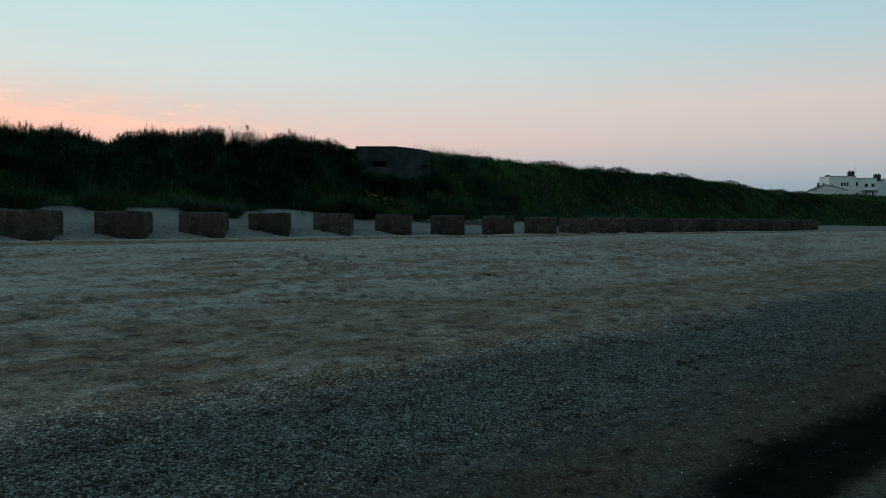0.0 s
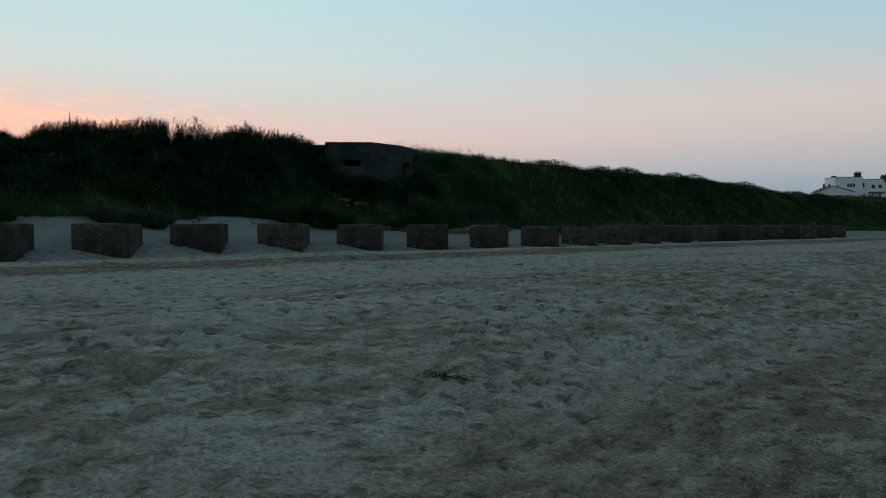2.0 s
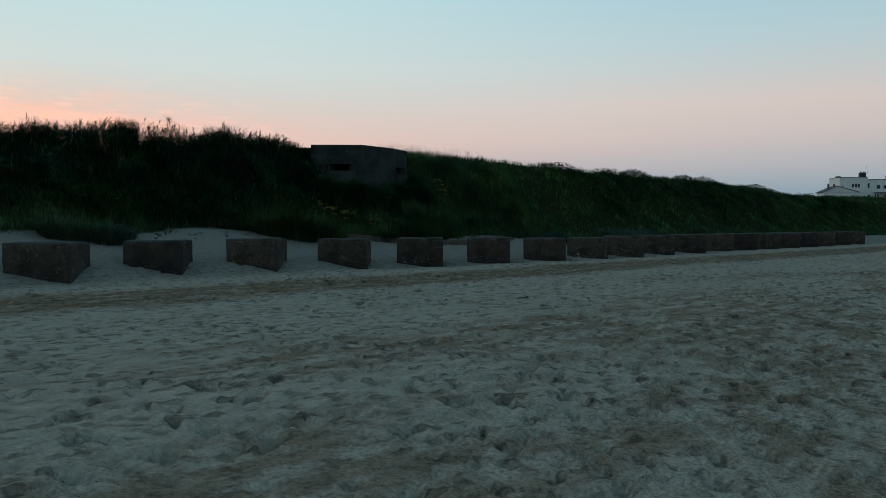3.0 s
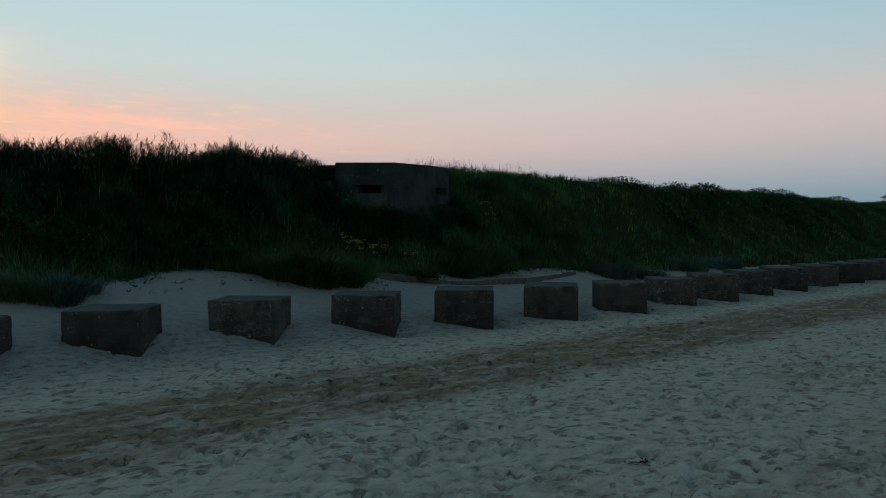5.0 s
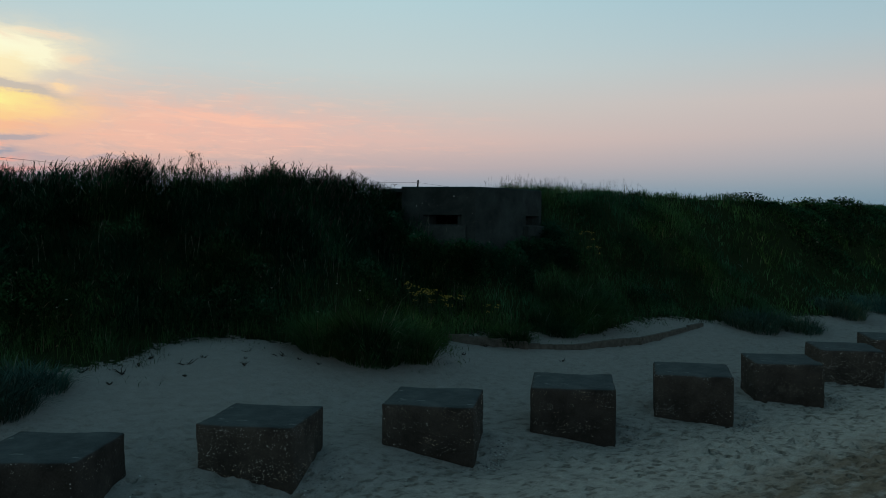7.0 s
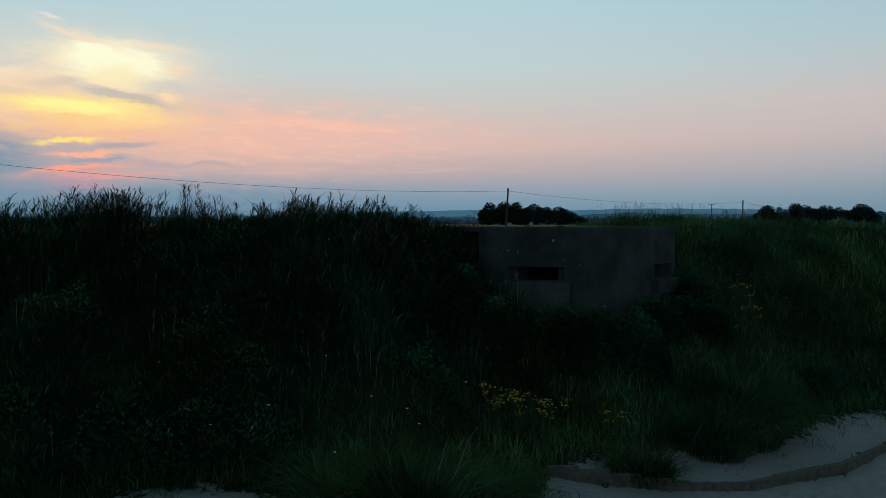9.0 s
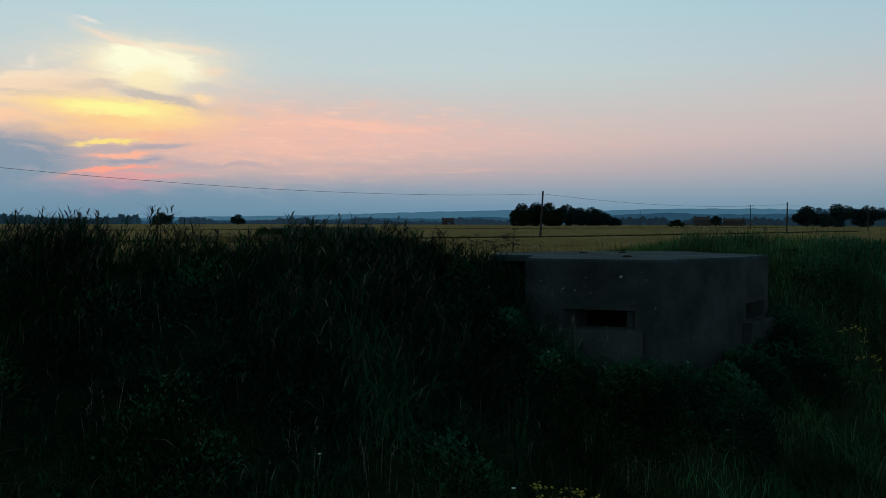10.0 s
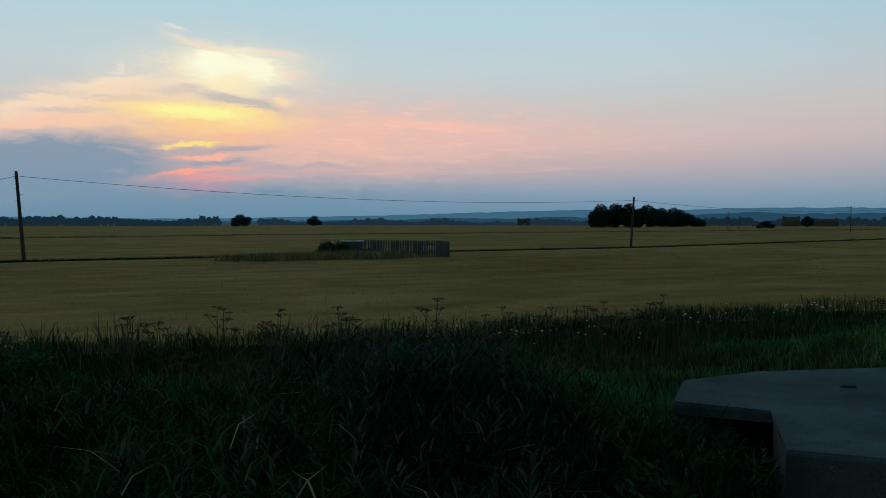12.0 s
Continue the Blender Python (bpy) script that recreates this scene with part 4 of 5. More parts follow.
# clumps over the dune face, then a bank of them against the pillbox
clumps = [(rnd.uniform(-13, 4.6), rnd.uniform(6.3, 10.0), rnd.uniform(0.45, 1.0), rnd.uniform(0.45, 0.85)) for _ in range(60)]
clumps += [(rnd.uniform(12.6, 18), rnd.uniform(5.8, 9.5), rnd.uniform(0.4, 0.9), rnd.uniform(0.4, 0.7)) for _ in range(16)]
leafy_weeds("nettle_clumps", 62000, clumps, 171, "rounded dark clumps of nettle and bramble on the dune face")
by_wall = []
for k in (10, 0, 1, 2):
    (x0, y0), (x1, y1) = BUNKER_PLAN[k], BUNKER_PLAN[(k + 1) % len(BUNKER_PLAN)]
    d = Vector((x1 - x0, y1 - y0)).normalized()
    for j in range(7):
        f, off = rnd.random(), rnd.uniform(0.25, 1.1)
        x, y = x0 + (x1 - x0) * f + d.y * off, y0 + (y1 - y0) * f - d.x * off
        by_wall.append((*to_uv(x, y), rnd.uniform(0.35, 0.6), max(0.35, rnd.uniform(4.15, 4.4) - ground_z(x, y))))
far_bushes = [(rnd.uniform(26, 78), rnd.uniform(6.5, 11.5), rnd.uniform(0.8, 1.6), rnd.uniform(0.28, 0.5)) for _ in range(60)]
leafy_weeds("far_brambles", 22000, far_bushes, 175, "low rounded brambles along the distant dune top", 0.12)
leafy_weeds("weeds_by_pillbox", 22000, by_wall, 181, "dark nettles growing up against the pillbox wall", 0.07)
leafy_weeds("weeds_by_entrance", 6000, [(6.1, 8.9, 0.5, 0.95), (6.5, 8.3, 0.45, 0.7), (5.8, 9.5, 0.6, 1.05)], 191, "tall nettles beside the pillbox entrance", 0.08)
leafy_weeds("weeds_by_field", 15000, [(rnd.uniform(-3.5, 2.0), rnd.uniform(18.5, 23.5), rnd.uniform(0.5, 0.9), rnd.uniform(0.6, 0.95)) for _ in range(16)], 195, "blue-green thistles and nettles at the edge of the barley", 0.07)


def seeding_grass(name, count, u0, u1, v0, v1, low, high, seed, label, mat, patchy=0.5, thick=0.0045):
    """Thin pale stalks that carry a loose seed head above the leaves."""
    u, v, x, y = scatter(count, u0, u1, v0, v1, seed, lambda a, b: smooth((vnoise(a, b, 0.9, seed) - patchy + 0.2) / 0.3))
    r = np.random.default_rng(seed + 1)
    n = len(u)
    h, z = r.uniform(low, high, n), ground(x, y) - 0.03
    a, lean = r.uniform(0, 6.283, n), r.uniform(0.02, 0.22, n)
    stalk = blades(name, x, y, z, h, np.full(n, thick), lean, np.full(n, 0.04), mat, seed + 2, a)
    tagged(new(name, stalk), label, "grass", kind="stuff")
    q = 7
    f = np.linspace(0.82, 1.0, q)[None, :]
    px, py = (x[:, None] + np.cos(a)[:, None] * lean[:, None] * h[:, None] * f).ravel(), (y[:, None] + np.sin(a)[:, None] * lean[:, None] * h[:, None] * f).ravel()
    pz = (z[:, None] + h[:, None] * f * 0.97).ravel()
    m = n * q
    seeds = blades(name + "_heads", px, py, pz, r.uniform(0.03, 0.06, m), r.uniform(0.005, 0.010, m), r.uniform(0.3, 1.2, m), r.uniform(0.2, 0.9, m), mat, seed + 3, short=True)
    tagged(new(name + "_heads", seeds), "loose seed heads of tall grass", "grass", kind="stuff")


seeding_grass("seeding_grass_on_crest", 420, 12.3, 19, 9.2, 13, 0.40, 0.72, 201, "tall wispy seeding grass on the dune crest", STRAW, 0.45)
seeding_grass("seeding_grass_in_reeds", 500, -10, 8, 6.5, 11, 0.5, 0.9, 211, "pale seeding grass stalks among the reeds", plain_material("pale_dry_stalk", (0.20, 0.20, 0.15), 0.9), 0.62, 0.008)
seeding_grass("dry_dock_seed", 420, 2.5, 12.5, 16.2, 19.5, 0.8, 1.3, 241, "brown seeding dock stems at the field edge", plain_material("dock_seed", (0.05, 0.034, 0.022), 0.95), 0.45)
seeding_grass("seeding_grass_by_field", 900, 3, 30, 14, 22, 0.5, 0.9, 221, "tall seeding grass along the field edge", STRAW)


# ---- tussocks at the dune foot ----
def tussock(u, v, radius, height, seed, label="bushy tussock of long green marram grass", mat=None):
    r = np.random.default_rng(seed)
    x0, y0 = to_xy(u, v)
    n = int(1500 * radius * height)
    ang, rad = r.uniform(0, 2 * np.pi, n), radius * np.sqrt(r.random(n)) * 0.75
    x, y = x0 + np.cos(ang) * rad, y0 + np.sin(ang) * rad
    z = ground(x, y) - 0.05
    h = height * (1.05 - 0.5 * (rad / radius) ** 2) * r.uniform(0.4, 1.1, n) * (0.7 + 0.6 * vnoise(x, y, 0.5, seed))
    me = blades("marram_tussock", x - x0, y - y0, z, h, r.uniform(0.009, 0.018, n), r.uniform(0.0, 0.5, n) * (0.3 + rad / radius), r.uniform(0.2, 1.2, n), mat or MARRAM, seed + 1, ang + r.normal(0, 0.8, n))
    ob = new("marram_tussock", me)
    ob.matrix_world = pose(x0, y0, 0)
    return tagged(ob, label, "grass tussock", "tussocks at the dune foot")


for n, (u, v, r, h) in enumerate(((2.5, 4.4, 1.05, 1.5), (3.4, 4.2, 0.8, 1.1), (1.9, 5.1, 0.9, 1.2), (10.4, 5.6, 1.0, 1.3), (9.3, 5.4, 0.9, 1.0), (11.3, 6.1, 0.9, 1.1),
                                  (-5.0, 3.6, 0.9, 0.8), (-5.8, 4.1, 1.0, 0.9), (-4.2, 4.4, 0.7, 0.7), (16.7, 4.0, 1.1, 0.8), (18.4, 3.4, 1.0, 0.7), (7.2, 5.0, 0.7, 0.8),
                                  (-9.5, 4.4, 1.0, 1.0), (-12.5, 4.6, 1.1, 1.0), (22.6, 4.1, 1.1, 0.8), (25.5, 4.1, 1.2, 0.8))):
    if -7 < u < -3 or u > 15:
        tussock(u, v, r, h, 300 + 10 * n, "bushy tussock of pale blue-green lyme grass", SEA_GRASS)
    else:
        tussock(u, v, r, h, 300 + 10 * n)


# ---- flowering weeds ----
STEM = plain_material("green_stem", (0.03, 0.05, 0.02), 0.8)
DEAD = plain_material("dead_stem", (0.045, 0.032, 0.02), 0.9)
YELLOW = plain_material("yellow_petal", (0.45, 0.33, 0.04), 0.6, 0.15)
WHITE = plain_material("white_petal", (0.75, 0.75, 0.70), 0.6, 0.1)


def ragwort(seed):
    rnd = random.Random(seed)
    thing = root("ragwort", (0, 0, 0), 0, "ragwort in yellow flower among the grass", "flower", "ragwort plants")
    bm, heads = bmesh.new(), bmesh.new()
    for k in range(5):
        a = rnd.uniform(0, 6.28)
        top = Vector((0.18 * math.cos(a), 0.18 * math.sin(a), rnd.uniform(0.55, 0.85)))
        tube(bm, (0, 0, 0), top, 0.006, 0.004, 5)
        for j in range(7):
            p = top + Vector((rnd.uniform(-0.09, 0.09), rnd.uniform(-0.09, 0.09), rnd.uniform(0.0, 0.06)))
            tube(bm, top - Vector((0, 0, 0.08)), p, 0.003, 0.002, 3)
            ret = bmesh.ops.create_cone(heads, cap_ends=True, segments=7, radius1=0.005, radius2=0.018, depth=0.012)
            bmesh.ops.transform(heads, matrix=Matrix.Translation(p) @ pose(0, 0, 0, rnd.uniform(-25, 25), rnd.uniform(-25, 25)), verts=ret["verts"])
    for k in range(12):
        z, a = rnd.uniform(0.1, 0.5), rnd.uniform(0, 6.28)
        c, d = Vector((0.05 * math.cos(a), 0.05 * math.sin(a), z)), Vector((math.cos(a), math.sin(a), 0.25))
        s = Vector((-math.sin(a), math.cos(a), 0)) * 0.02
        bm.faces.new([bm.verts.new(p) for p in (c, c + d * 0.07 + s, c + d * 0.14, c + d * 0.07 - s)])
    part("stalk", bm, STEM, thing)
    tagged(part("flower_head", heads, YELLOW, thing, "clusters of small yellow flower heads"), kind="stuff")
    return thing


def put(thing, spots, lift=0.0, scale=(0.8, 1.2), seed=5):
    """The thing at the first spot, copies at the others; each turned and sized a little differently."""
    rnd = random.Random(seed)
    for n, (x, y) in enumerate(spots):
        m = pose(x, y, ground_z(x, y) + lift, 0, 0, rnd.uniform(0, 360))
        s = rnd.uniform(*scale)
        ob = thing if n == 0 else copy_thing(thing, m)
        ob.matrix_world = m @ Matrix.Diagonal((s, s, s, 1))


put(ragwort(1), [to_xy(u, v) for u, v in ((5.2, 6.1), (5.6, 6.3), (5.9, 6.0), (5.4, 6.4), (6.3, 6.2), (7.4, 5.9), (13.2, 7.6), (13.3, 8.0))], -0.05)
put(ragwort(2), [to_xy(u, v) for u, v in ((5.0, 6.2), (18, 17), (19, 18.5), (20.5, 17.5))], 0.0)


def small_flower(seed):
    rnd = random.Random(seed)
    thing = root("sea_mayweed", (0, 0, 0), 0, "small white daisy on a thin stalk in the grass", "flower", "white daisies")
    bm = bmesh.new()
    tube(bm, (0, 0, 0), (0.02, 0, 0.5), 0.004, 0.003, 5)
    part("stem", bm, STEM, thing)
    bm = bmesh.new()
    ret = bmesh.ops.create_cone(bm, cap_ends=True, segments=9, radius1=0.006, radius2=0.024, depth=0.010)
    bmesh.ops.transform(bm, matrix=Matrix.Translation((0.02, 0, 0.505)), verts=ret["verts"])
    part("flower_head", bm, WHITE, thing)
    return thing


rnd = random.Random(12)
spots = [(-3.5, 5.9), (-3.3, 6.1), (1.2, 6.5), (2.6, 6.0), (3.0, 5.6), (3.1, 5.4), (0.4, 6.7), (1.7, 5.2), (2.2, 6.8), (4.3, 6.0)]
spots += [(rnd.uniform(8, 24), rnd.uniform(16, 24)) for _ in range(26)] + [(rnd.uniform(8.5, 17), 16.5 + abs(rnd.gauss(0, 1.6))) for _ in range(45)]
put(small_flower(3), [to_xy(u, v) for u, v in spots], 0.30)


def hogweed(seed):
    rnd = random.Random(seed)
    thing = root("dead_hogweed", (0, 0, 0), 0, "dry brown hogweed with umbrella seed heads", "weed", "dead hogweed")
    h = rnd.uniform(1.1, 1.4)
    bm, heads = bmesh.new(), bmesh.new()
    tube(bm, (0, 0, 0), (0.03, 0.02, h * 0.8), 0.010, 0.007, 6)
    tops = [(Vector((0.03, 0.02, h * 0.8)), Vector((0.05, 0.02, h)))]
    for k in range(4):
        a, z = rnd.uniform(0, 6.28), h * rnd.uniform(0.55, 0.75)
        tip = Vector((0.22 * math.cos(a), 0.22 * math.sin(a), z + rnd.uniform(0.15, 0.3)))
        tops.append((Vector((0.02, 0.01, z)), tip))
    for a, b in tops:
        tube(bm, a, b, 0.006, 0.004, 5)
        for k in range(11):
            w, r = rnd.uniform(0, 6.28), rnd.uniform(0.04, 0.10)
            p = b + Vector((r * math.cos(w), r * math.sin(w), 0.06 - r * 0.25))
            tube(bm, b, p, 0.0025, 0.002, 3)
            ret = bmesh.ops.create_icosphere(heads, subdivisions=1, radius=rnd.uniform(0.010, 0.016))
            bmesh.ops.transform(heads, matrix=Matrix.Translation(p) @ Matrix.Diagonal((1.3, 1.3, 0.6, 1)), verts=ret["verts"])
    part("stalk", bm, DEAD, thing)
    tagged(part("seed_head", heads, DEAD, thing), kind="stuff")
    return thing


rnd = random.Random(8)
for s in range(3):
    spots = [(rnd.uniform(2.5, 11.5), 16.2 + abs(rnd.gauss(0, 1.3))) for _ in range(15)]
    put(hogweed(20 + s), [to_xy(u, v) for u, v in spots], 0.0, (0.65, 1.1), 30 + s)


u, v, x, y = scatter(1300, 2.0, 13.5, 15.8, 20.5, 231, lambda a, b: smooth((vnoise(a, b, 0.8, 41) - 0.35) / 0.3) * np.exp(-np.maximum(0, b - 17.0) / 1.2))
r = np.random.default_rng(232)
me = blades("dry_dock_stems", x, y, ground(x, y) - 0.03, r.uniform(0.75, 1.2, len(u)), r.uniform(0.004, 0.009, len(u)), r.normal(0, 0.12, len(u)), np.full(len(u), 0.05), DEAD, 233)
tagged(new("dry_dock_stems", me), "thin dry brown dock stems by the field", "weeds", kind="stuff")


# ---- shingle, shells and weed on the beach ----
def pebbles(name, u, v, size, mat, label, sink=0.3, seed=1):
    r = np.random.default_rng(seed)
    n = len(u)
    x, y = to_xy(u, v)
    z = ground(x, y, fine=True)
    ring = np.array([(math.cos(k * 1.2566), math.sin(k * 1.2566)) for k in range(5)])
    turn = r.uniform(0, 6.28, n)
    sx, sy, sz = size * r.uniform(0.7, 1.2, n), size * r.uniform(0.5, 0.9, n), size * r.uniform(0.3, 0.6, n)
    verts = np.empty((n, 6, 3))
    for k, (a, b) in enumerate(ring):
        wob = r.uniform(0.8, 1.2, n)
        px, py = a * sx * wob, b * sy * wob
        verts[:, k] = np.stack([x + px * np.cos(turn) - py * np.sin(turn), y + px * np.sin(turn) + py * np.cos(turn), z - sz * r.uniform(0.1, 0.4, n)], 1)
    verts[:, 5] = np.stack([x, y, z + sz * (1 - sink * 0.4)], 1)
    i = np.arange(n)[:, None] * 6
    tris = np.concatenate([i + np.array([[k, (k + 1) % 5, 5]]) for k in range(5)])
    me = raw_mesh(name, verts.reshape(-1, 3), [tris], [mat], flat=False)
    return tagged(new(name, me), label, "pebbles", kind="stuff")


def stone_material(name, dark, light):
    m, t, b = material(name, 0.55, 0.4)
    set_colour(t, b, ramp(t, island(t), [(0.0, dark), (0.7, light), (0.93, tuple(c * 1.3 for c in light[:3]) + (1,)), (1.0, (0.5, 0.5, 0.49, 1))]))
    return m


STONES = stone_material("shingle", (0.04, 0.046, 0.048, 1), (0.16, 0.175, 0.18, 1))
r = np.random.default_rng(55)
u = r.uniform(-23, 4, 52000)
v = -21.6 + r.normal(0, 0.6, len(u)) + 0.3 * np.sin(u * 0.45)
pebbles("shingle_bank", u, v, r.uniform(0.005, 0.015, len(u)), STONES, "bank of small grey shingle along the beach", seed=2)
u, v = r.uniform(-25, 18, 18000), -19.5 + r.normal(0, 2.8, 18000)
pebbles("scattered_stones", u, v, r.uniform(0.004, 0.011, len(u)), STONES, "stones scattered over the sand", seed=3)
u, v = r.uniform(-24, 16, 2400), r.uniform(-24, -9, 2400)
pebbles("broken_shells", u, v, r.uniform(0.004, 0.010, len(u)), SHELL, "bits of white shell on the sand", seed=4)
# shingle thrown up against the cubes
us, vs = [], []
for n, (cx, cy) in enumerate(CUBE_MID[:12]):
    k = 260 if n % 2 == 0 else 120
    a = r.normal(-0.35, 0.4, k)
    d = SIDE * 0.5 * r.uniform(1.25, 1.6, k) + np.abs(r.normal(0, 0.12, k))
    uu, vv = to_uv(cx + d * np.cos(a), cy + d * np.sin(a))
    us.append(uu), vs.append(vv)
u, v = np.concatenate(us), np.concatenate(vs)
pebbles("shingle_by_cubes", u, v, r.uniform(0.012, 0.034, len(u)), stone_material("cube_shingle", (0.02, 0.02, 0.02, 1), (0.26, 0.25, 0.24, 1)), "stones gathered at the feet of the cubes", seed=5)

WEED = plain_material("seaweed", (0.010, 0.010, 0.007), 0.8, 0.3, 6.0, 0.1)


def seaweed(x, y, size, seed):
    """Fronds that all spring from one knot."""
    rr = np.random.default_rng(seed)
    n = 70
    a = rr.uniform(0, 6.28, n)
    px, py = rr.normal(0, size * 0.35, n), rr.normal(0, size * 0.16, n)
    z = ground(x + px, y + py, fine=True) - 0.005
    me = blades("seaweed", px, py, z, rr.uniform(0.02, 0.05, n) * size * 3, rr.uniform(0.010, 0.022, n), rr.uniform(1.0, 2.5, n), rr.uniform(0.8, 1.2, n), WEED, seed + 1, a)
    ob = new("seaweed", me)
    ob.matrix_world = pose(x, y, 0)
    return tagged(ob, "dark clump of washed-up seaweed on the sand", "seaweed", "seaweed clumps")


for n, (x, y, s) in enumerate(((1.30, 10.35, 0.30), (5.6, 19.1, 0.18), (2.6, 21.5, 0.2), (-6.9, 22.6, 0.2), (-2.4, 25.8, 0.14), (-4.3, 13.0, 0.15))):
    seaweed(x, y, s, 500 + 3 * n)

# twigs and roots in the blown sand below the dune
TWIG = plain_material("driftwood_twig", (0.03, 0.027, 0.022), 0.9)


def twig(u, v, size, seed):
    rnd = random.Random(seed)
    x, y = to_xy(u, v)
    bm = bmesh.new()
    for k in range(5):
        a, b = rnd.uniform(0, 6.28), rnd.uniform(0.2, 1.0)
        mid = Vector((math.cos(a) * size * 0.5, math.sin(a) * size * 0.5, size * 0.3 * b))
        tip = mid + Vector((rnd.uniform(-1, 1), rnd.uniform(-1, 1), rnd.uniform(0.0, 0.8))) * size * 0.5
        tube(bm, (0, 0, -0.02), mid, 0.012, 0.008, 5)
        tube(bm, mid, tip, 0.008, 0.003, 5)
    ob = part("twig", bm, TWIG)
    ob.matrix_world = pose(x, y, ground_z(x, y))
    return tagged(ob, "dry dark twig stuck in the blown sand", "twig", "twigs in the sand")


for n, (u, v, s) in enumerate(((-1.35, 5.0, 0.28), (-2.64, 4.8, 0.24), (-0.3, 4.6, 0.15), (0.6, 4.9, 0.2), (-1.9, 5.6, 0.16), (-3.3, 5.0, 0.2), (1.2, 4.2, 0.14), (7.5, 3.4, 0.14), (-0.9, 5.3, 0.12), (0.1, 5.4, 0.14), (-2.2, 5.2, 0.10), (-3.0, 4.3, 0.09), (0.9, 4.6, 0.1), (-1.6, 4.4, 0.08), (-0.1, 5.0, 0.1), (5.2, 4.4, 0.1), (6.3, 4.9, 0.12), (12.1, 4.2, 0.12))):
    twig(u, v, s, 700 + n)

# the long board that lies half buried behind the cubes
BOARD = plain_material("old_timber", (0.105, 0.090, 0.076), 0.9, 0.4, 9.0)


def buried_board():
    line = [(5.6, 5.5), (7.29, 4.44), (8.63, 3.95), (10.98, 3.8), (14.8, 4.5)]
    thing = root("buried_board", (*to_xy(8, 3.2), 1.7), 0, "long weathered timber edging half buried in sand", "timber edging")
    back = thing.matrix_world.inverted()
    for (u0, v0), (u1, v1) in zip(line, line[1:]):
        (x0, y0), (x1, y1) = to_xy(u0, v0), to_xy(u1, v1)
        steps = 4
        for k in range(steps):
            bm = bmesh.new()
            a, b = k / steps, (k + 1) / steps
            p, q = (x0 + (x1 - x0) * a, y0 + (y1 - y0) * a), (x0 + (x1 - x0) * b, y0 + (y1 - y0) * b)
            d = Vector((q[0] - p[0], q[1] - p[1])).normalized()
            nrm = Vector((-d.y, d.x)) * 0.05
            z = (ground_z(*p) + ground_z(*q)) / 2
            prism(bm, [(p[0] - nrm.x, p[1] - nrm.y), (q[0] - nrm.x, q[1] - nrm.y), (q[0] + nrm.x, q[1] + nrm.y), (p[0] + nrm.x, p[1] + nrm.y)], z - 0.35, z + 0.16 + 0.04 * math.sin(p[0] * 1.7))
            bm.transform(back)
            part("plank", bm, BOARD, thing)
    for u, v in ((7.29, 4.44), (10.98, 3.8)):
        x, y = to_xy(u, v)
        bm = bmesh.new()
        z = ground_z(x, y)
        box(bm, (x - 0.05, y - 0.1, z - 0.4), (x + 0.04, y - 0.01, z + 0.16), back)
        part("stake", bm, BOARD, thing)


buried_board()


# ---- the field and what stands in it ----
def seen_from_end(left, away):
    """A place by its bearing (degrees left of +y) and distance from where the walk ends."""
    a = radians(left)
    return -5.25 - away * math.sin(a), 36.45 + away * math.cos(a)


r = np.random.default_rng(66)
u, v = r.uniform(-30, 60, 72000), 24.3 + 40 * r.random(72000) ** 1.7
x, y = to_xy(u, v)
n = len(u)
me = blades("barley_ears", x, y, ground(x, y) - 0.12, r.uniform(0.15, 0.27, n), 0.012 + 0.0009 * (v - 24), r.normal(0.1, 0.1, n), r.uniform(0.2, 0.9, n), BARLEY, 67, short=True)
tagged(new("barley_ears", me), "ripe golden barley at the field edge", "crop", kind="stuff")


def verge(name, line, width, height, count, seed, label, mat=GRASS):
    rr = np.random.default_rng(seed)
    t = rr.uniform(0, len(line) - 1.001, count)
    i = t.astype(int)
    f = (t - i)[:, None]
    pts = np.array(line)
    p = pts[i] * (1 - f) + pts[i + 1] * f + rr.normal(0, width, (count, 2))
    far = np.hypot(p[:, 0] + 5, p[:, 1] - 36)
    me = blades(name, p[:, 0], p[:, 1], ground(p[:, 0], p[:, 1]) - 0.1, height * rr.uniform(0.5, 1.2, count), 0.016 + 0.00022 * far, rr.normal(0.1, 0.1, count), rr.uniform(0.2, 0.9, count), mat, seed + 1, short=True)
    tagged(new(name, me), label, "grass", kind="stuff")


verge("ditch_verge", [seen_from_end(60, 60), seen_from_end(51.4, 64), seen_from_end(37, 68), seen_from_end(23, 80), seen_from_end(11.3, 95), seen_from_end(2, 128), seen_from_end(-4.3, 163), seen_from_end(-9, 210)],
      0.4, 0.38, 26000, 71, "dark rough grass along a field ditch")
verge("far_verge", [seen_from_end(62, 150), seen_from_end(52, 165), seen_from_end(38, 188), seen_from_end(24, 215), seen_from_end(10, 270), seen_from_end(-4, 400)],
      0.7, 0.6, 7000, 73, "dark line of grass across the far field")
verge("tall_pale_grass", [seen_from_end(38, 60), seen_from_end(34, 61), seen_from_end(30.5, 62.5), seen_from_end(28.5, 63)], 1.3, 0.85, 12000, 75, "pale tall grass in front of the fence", blade_material("pale_field_grass", (0.13, 0.105, 0.05, 1), (0.22, 0.18, 0.09, 1)))

POLE = plain_material("pole_timber", (0.035, 0.03, 0.025), 0.85, 0.3, 4.0)
IRON = plain_material("galvanised_iron", (0.12, 0.12, 0.12), 0.5, 0.2, 8.0, 0.4, 0.8)


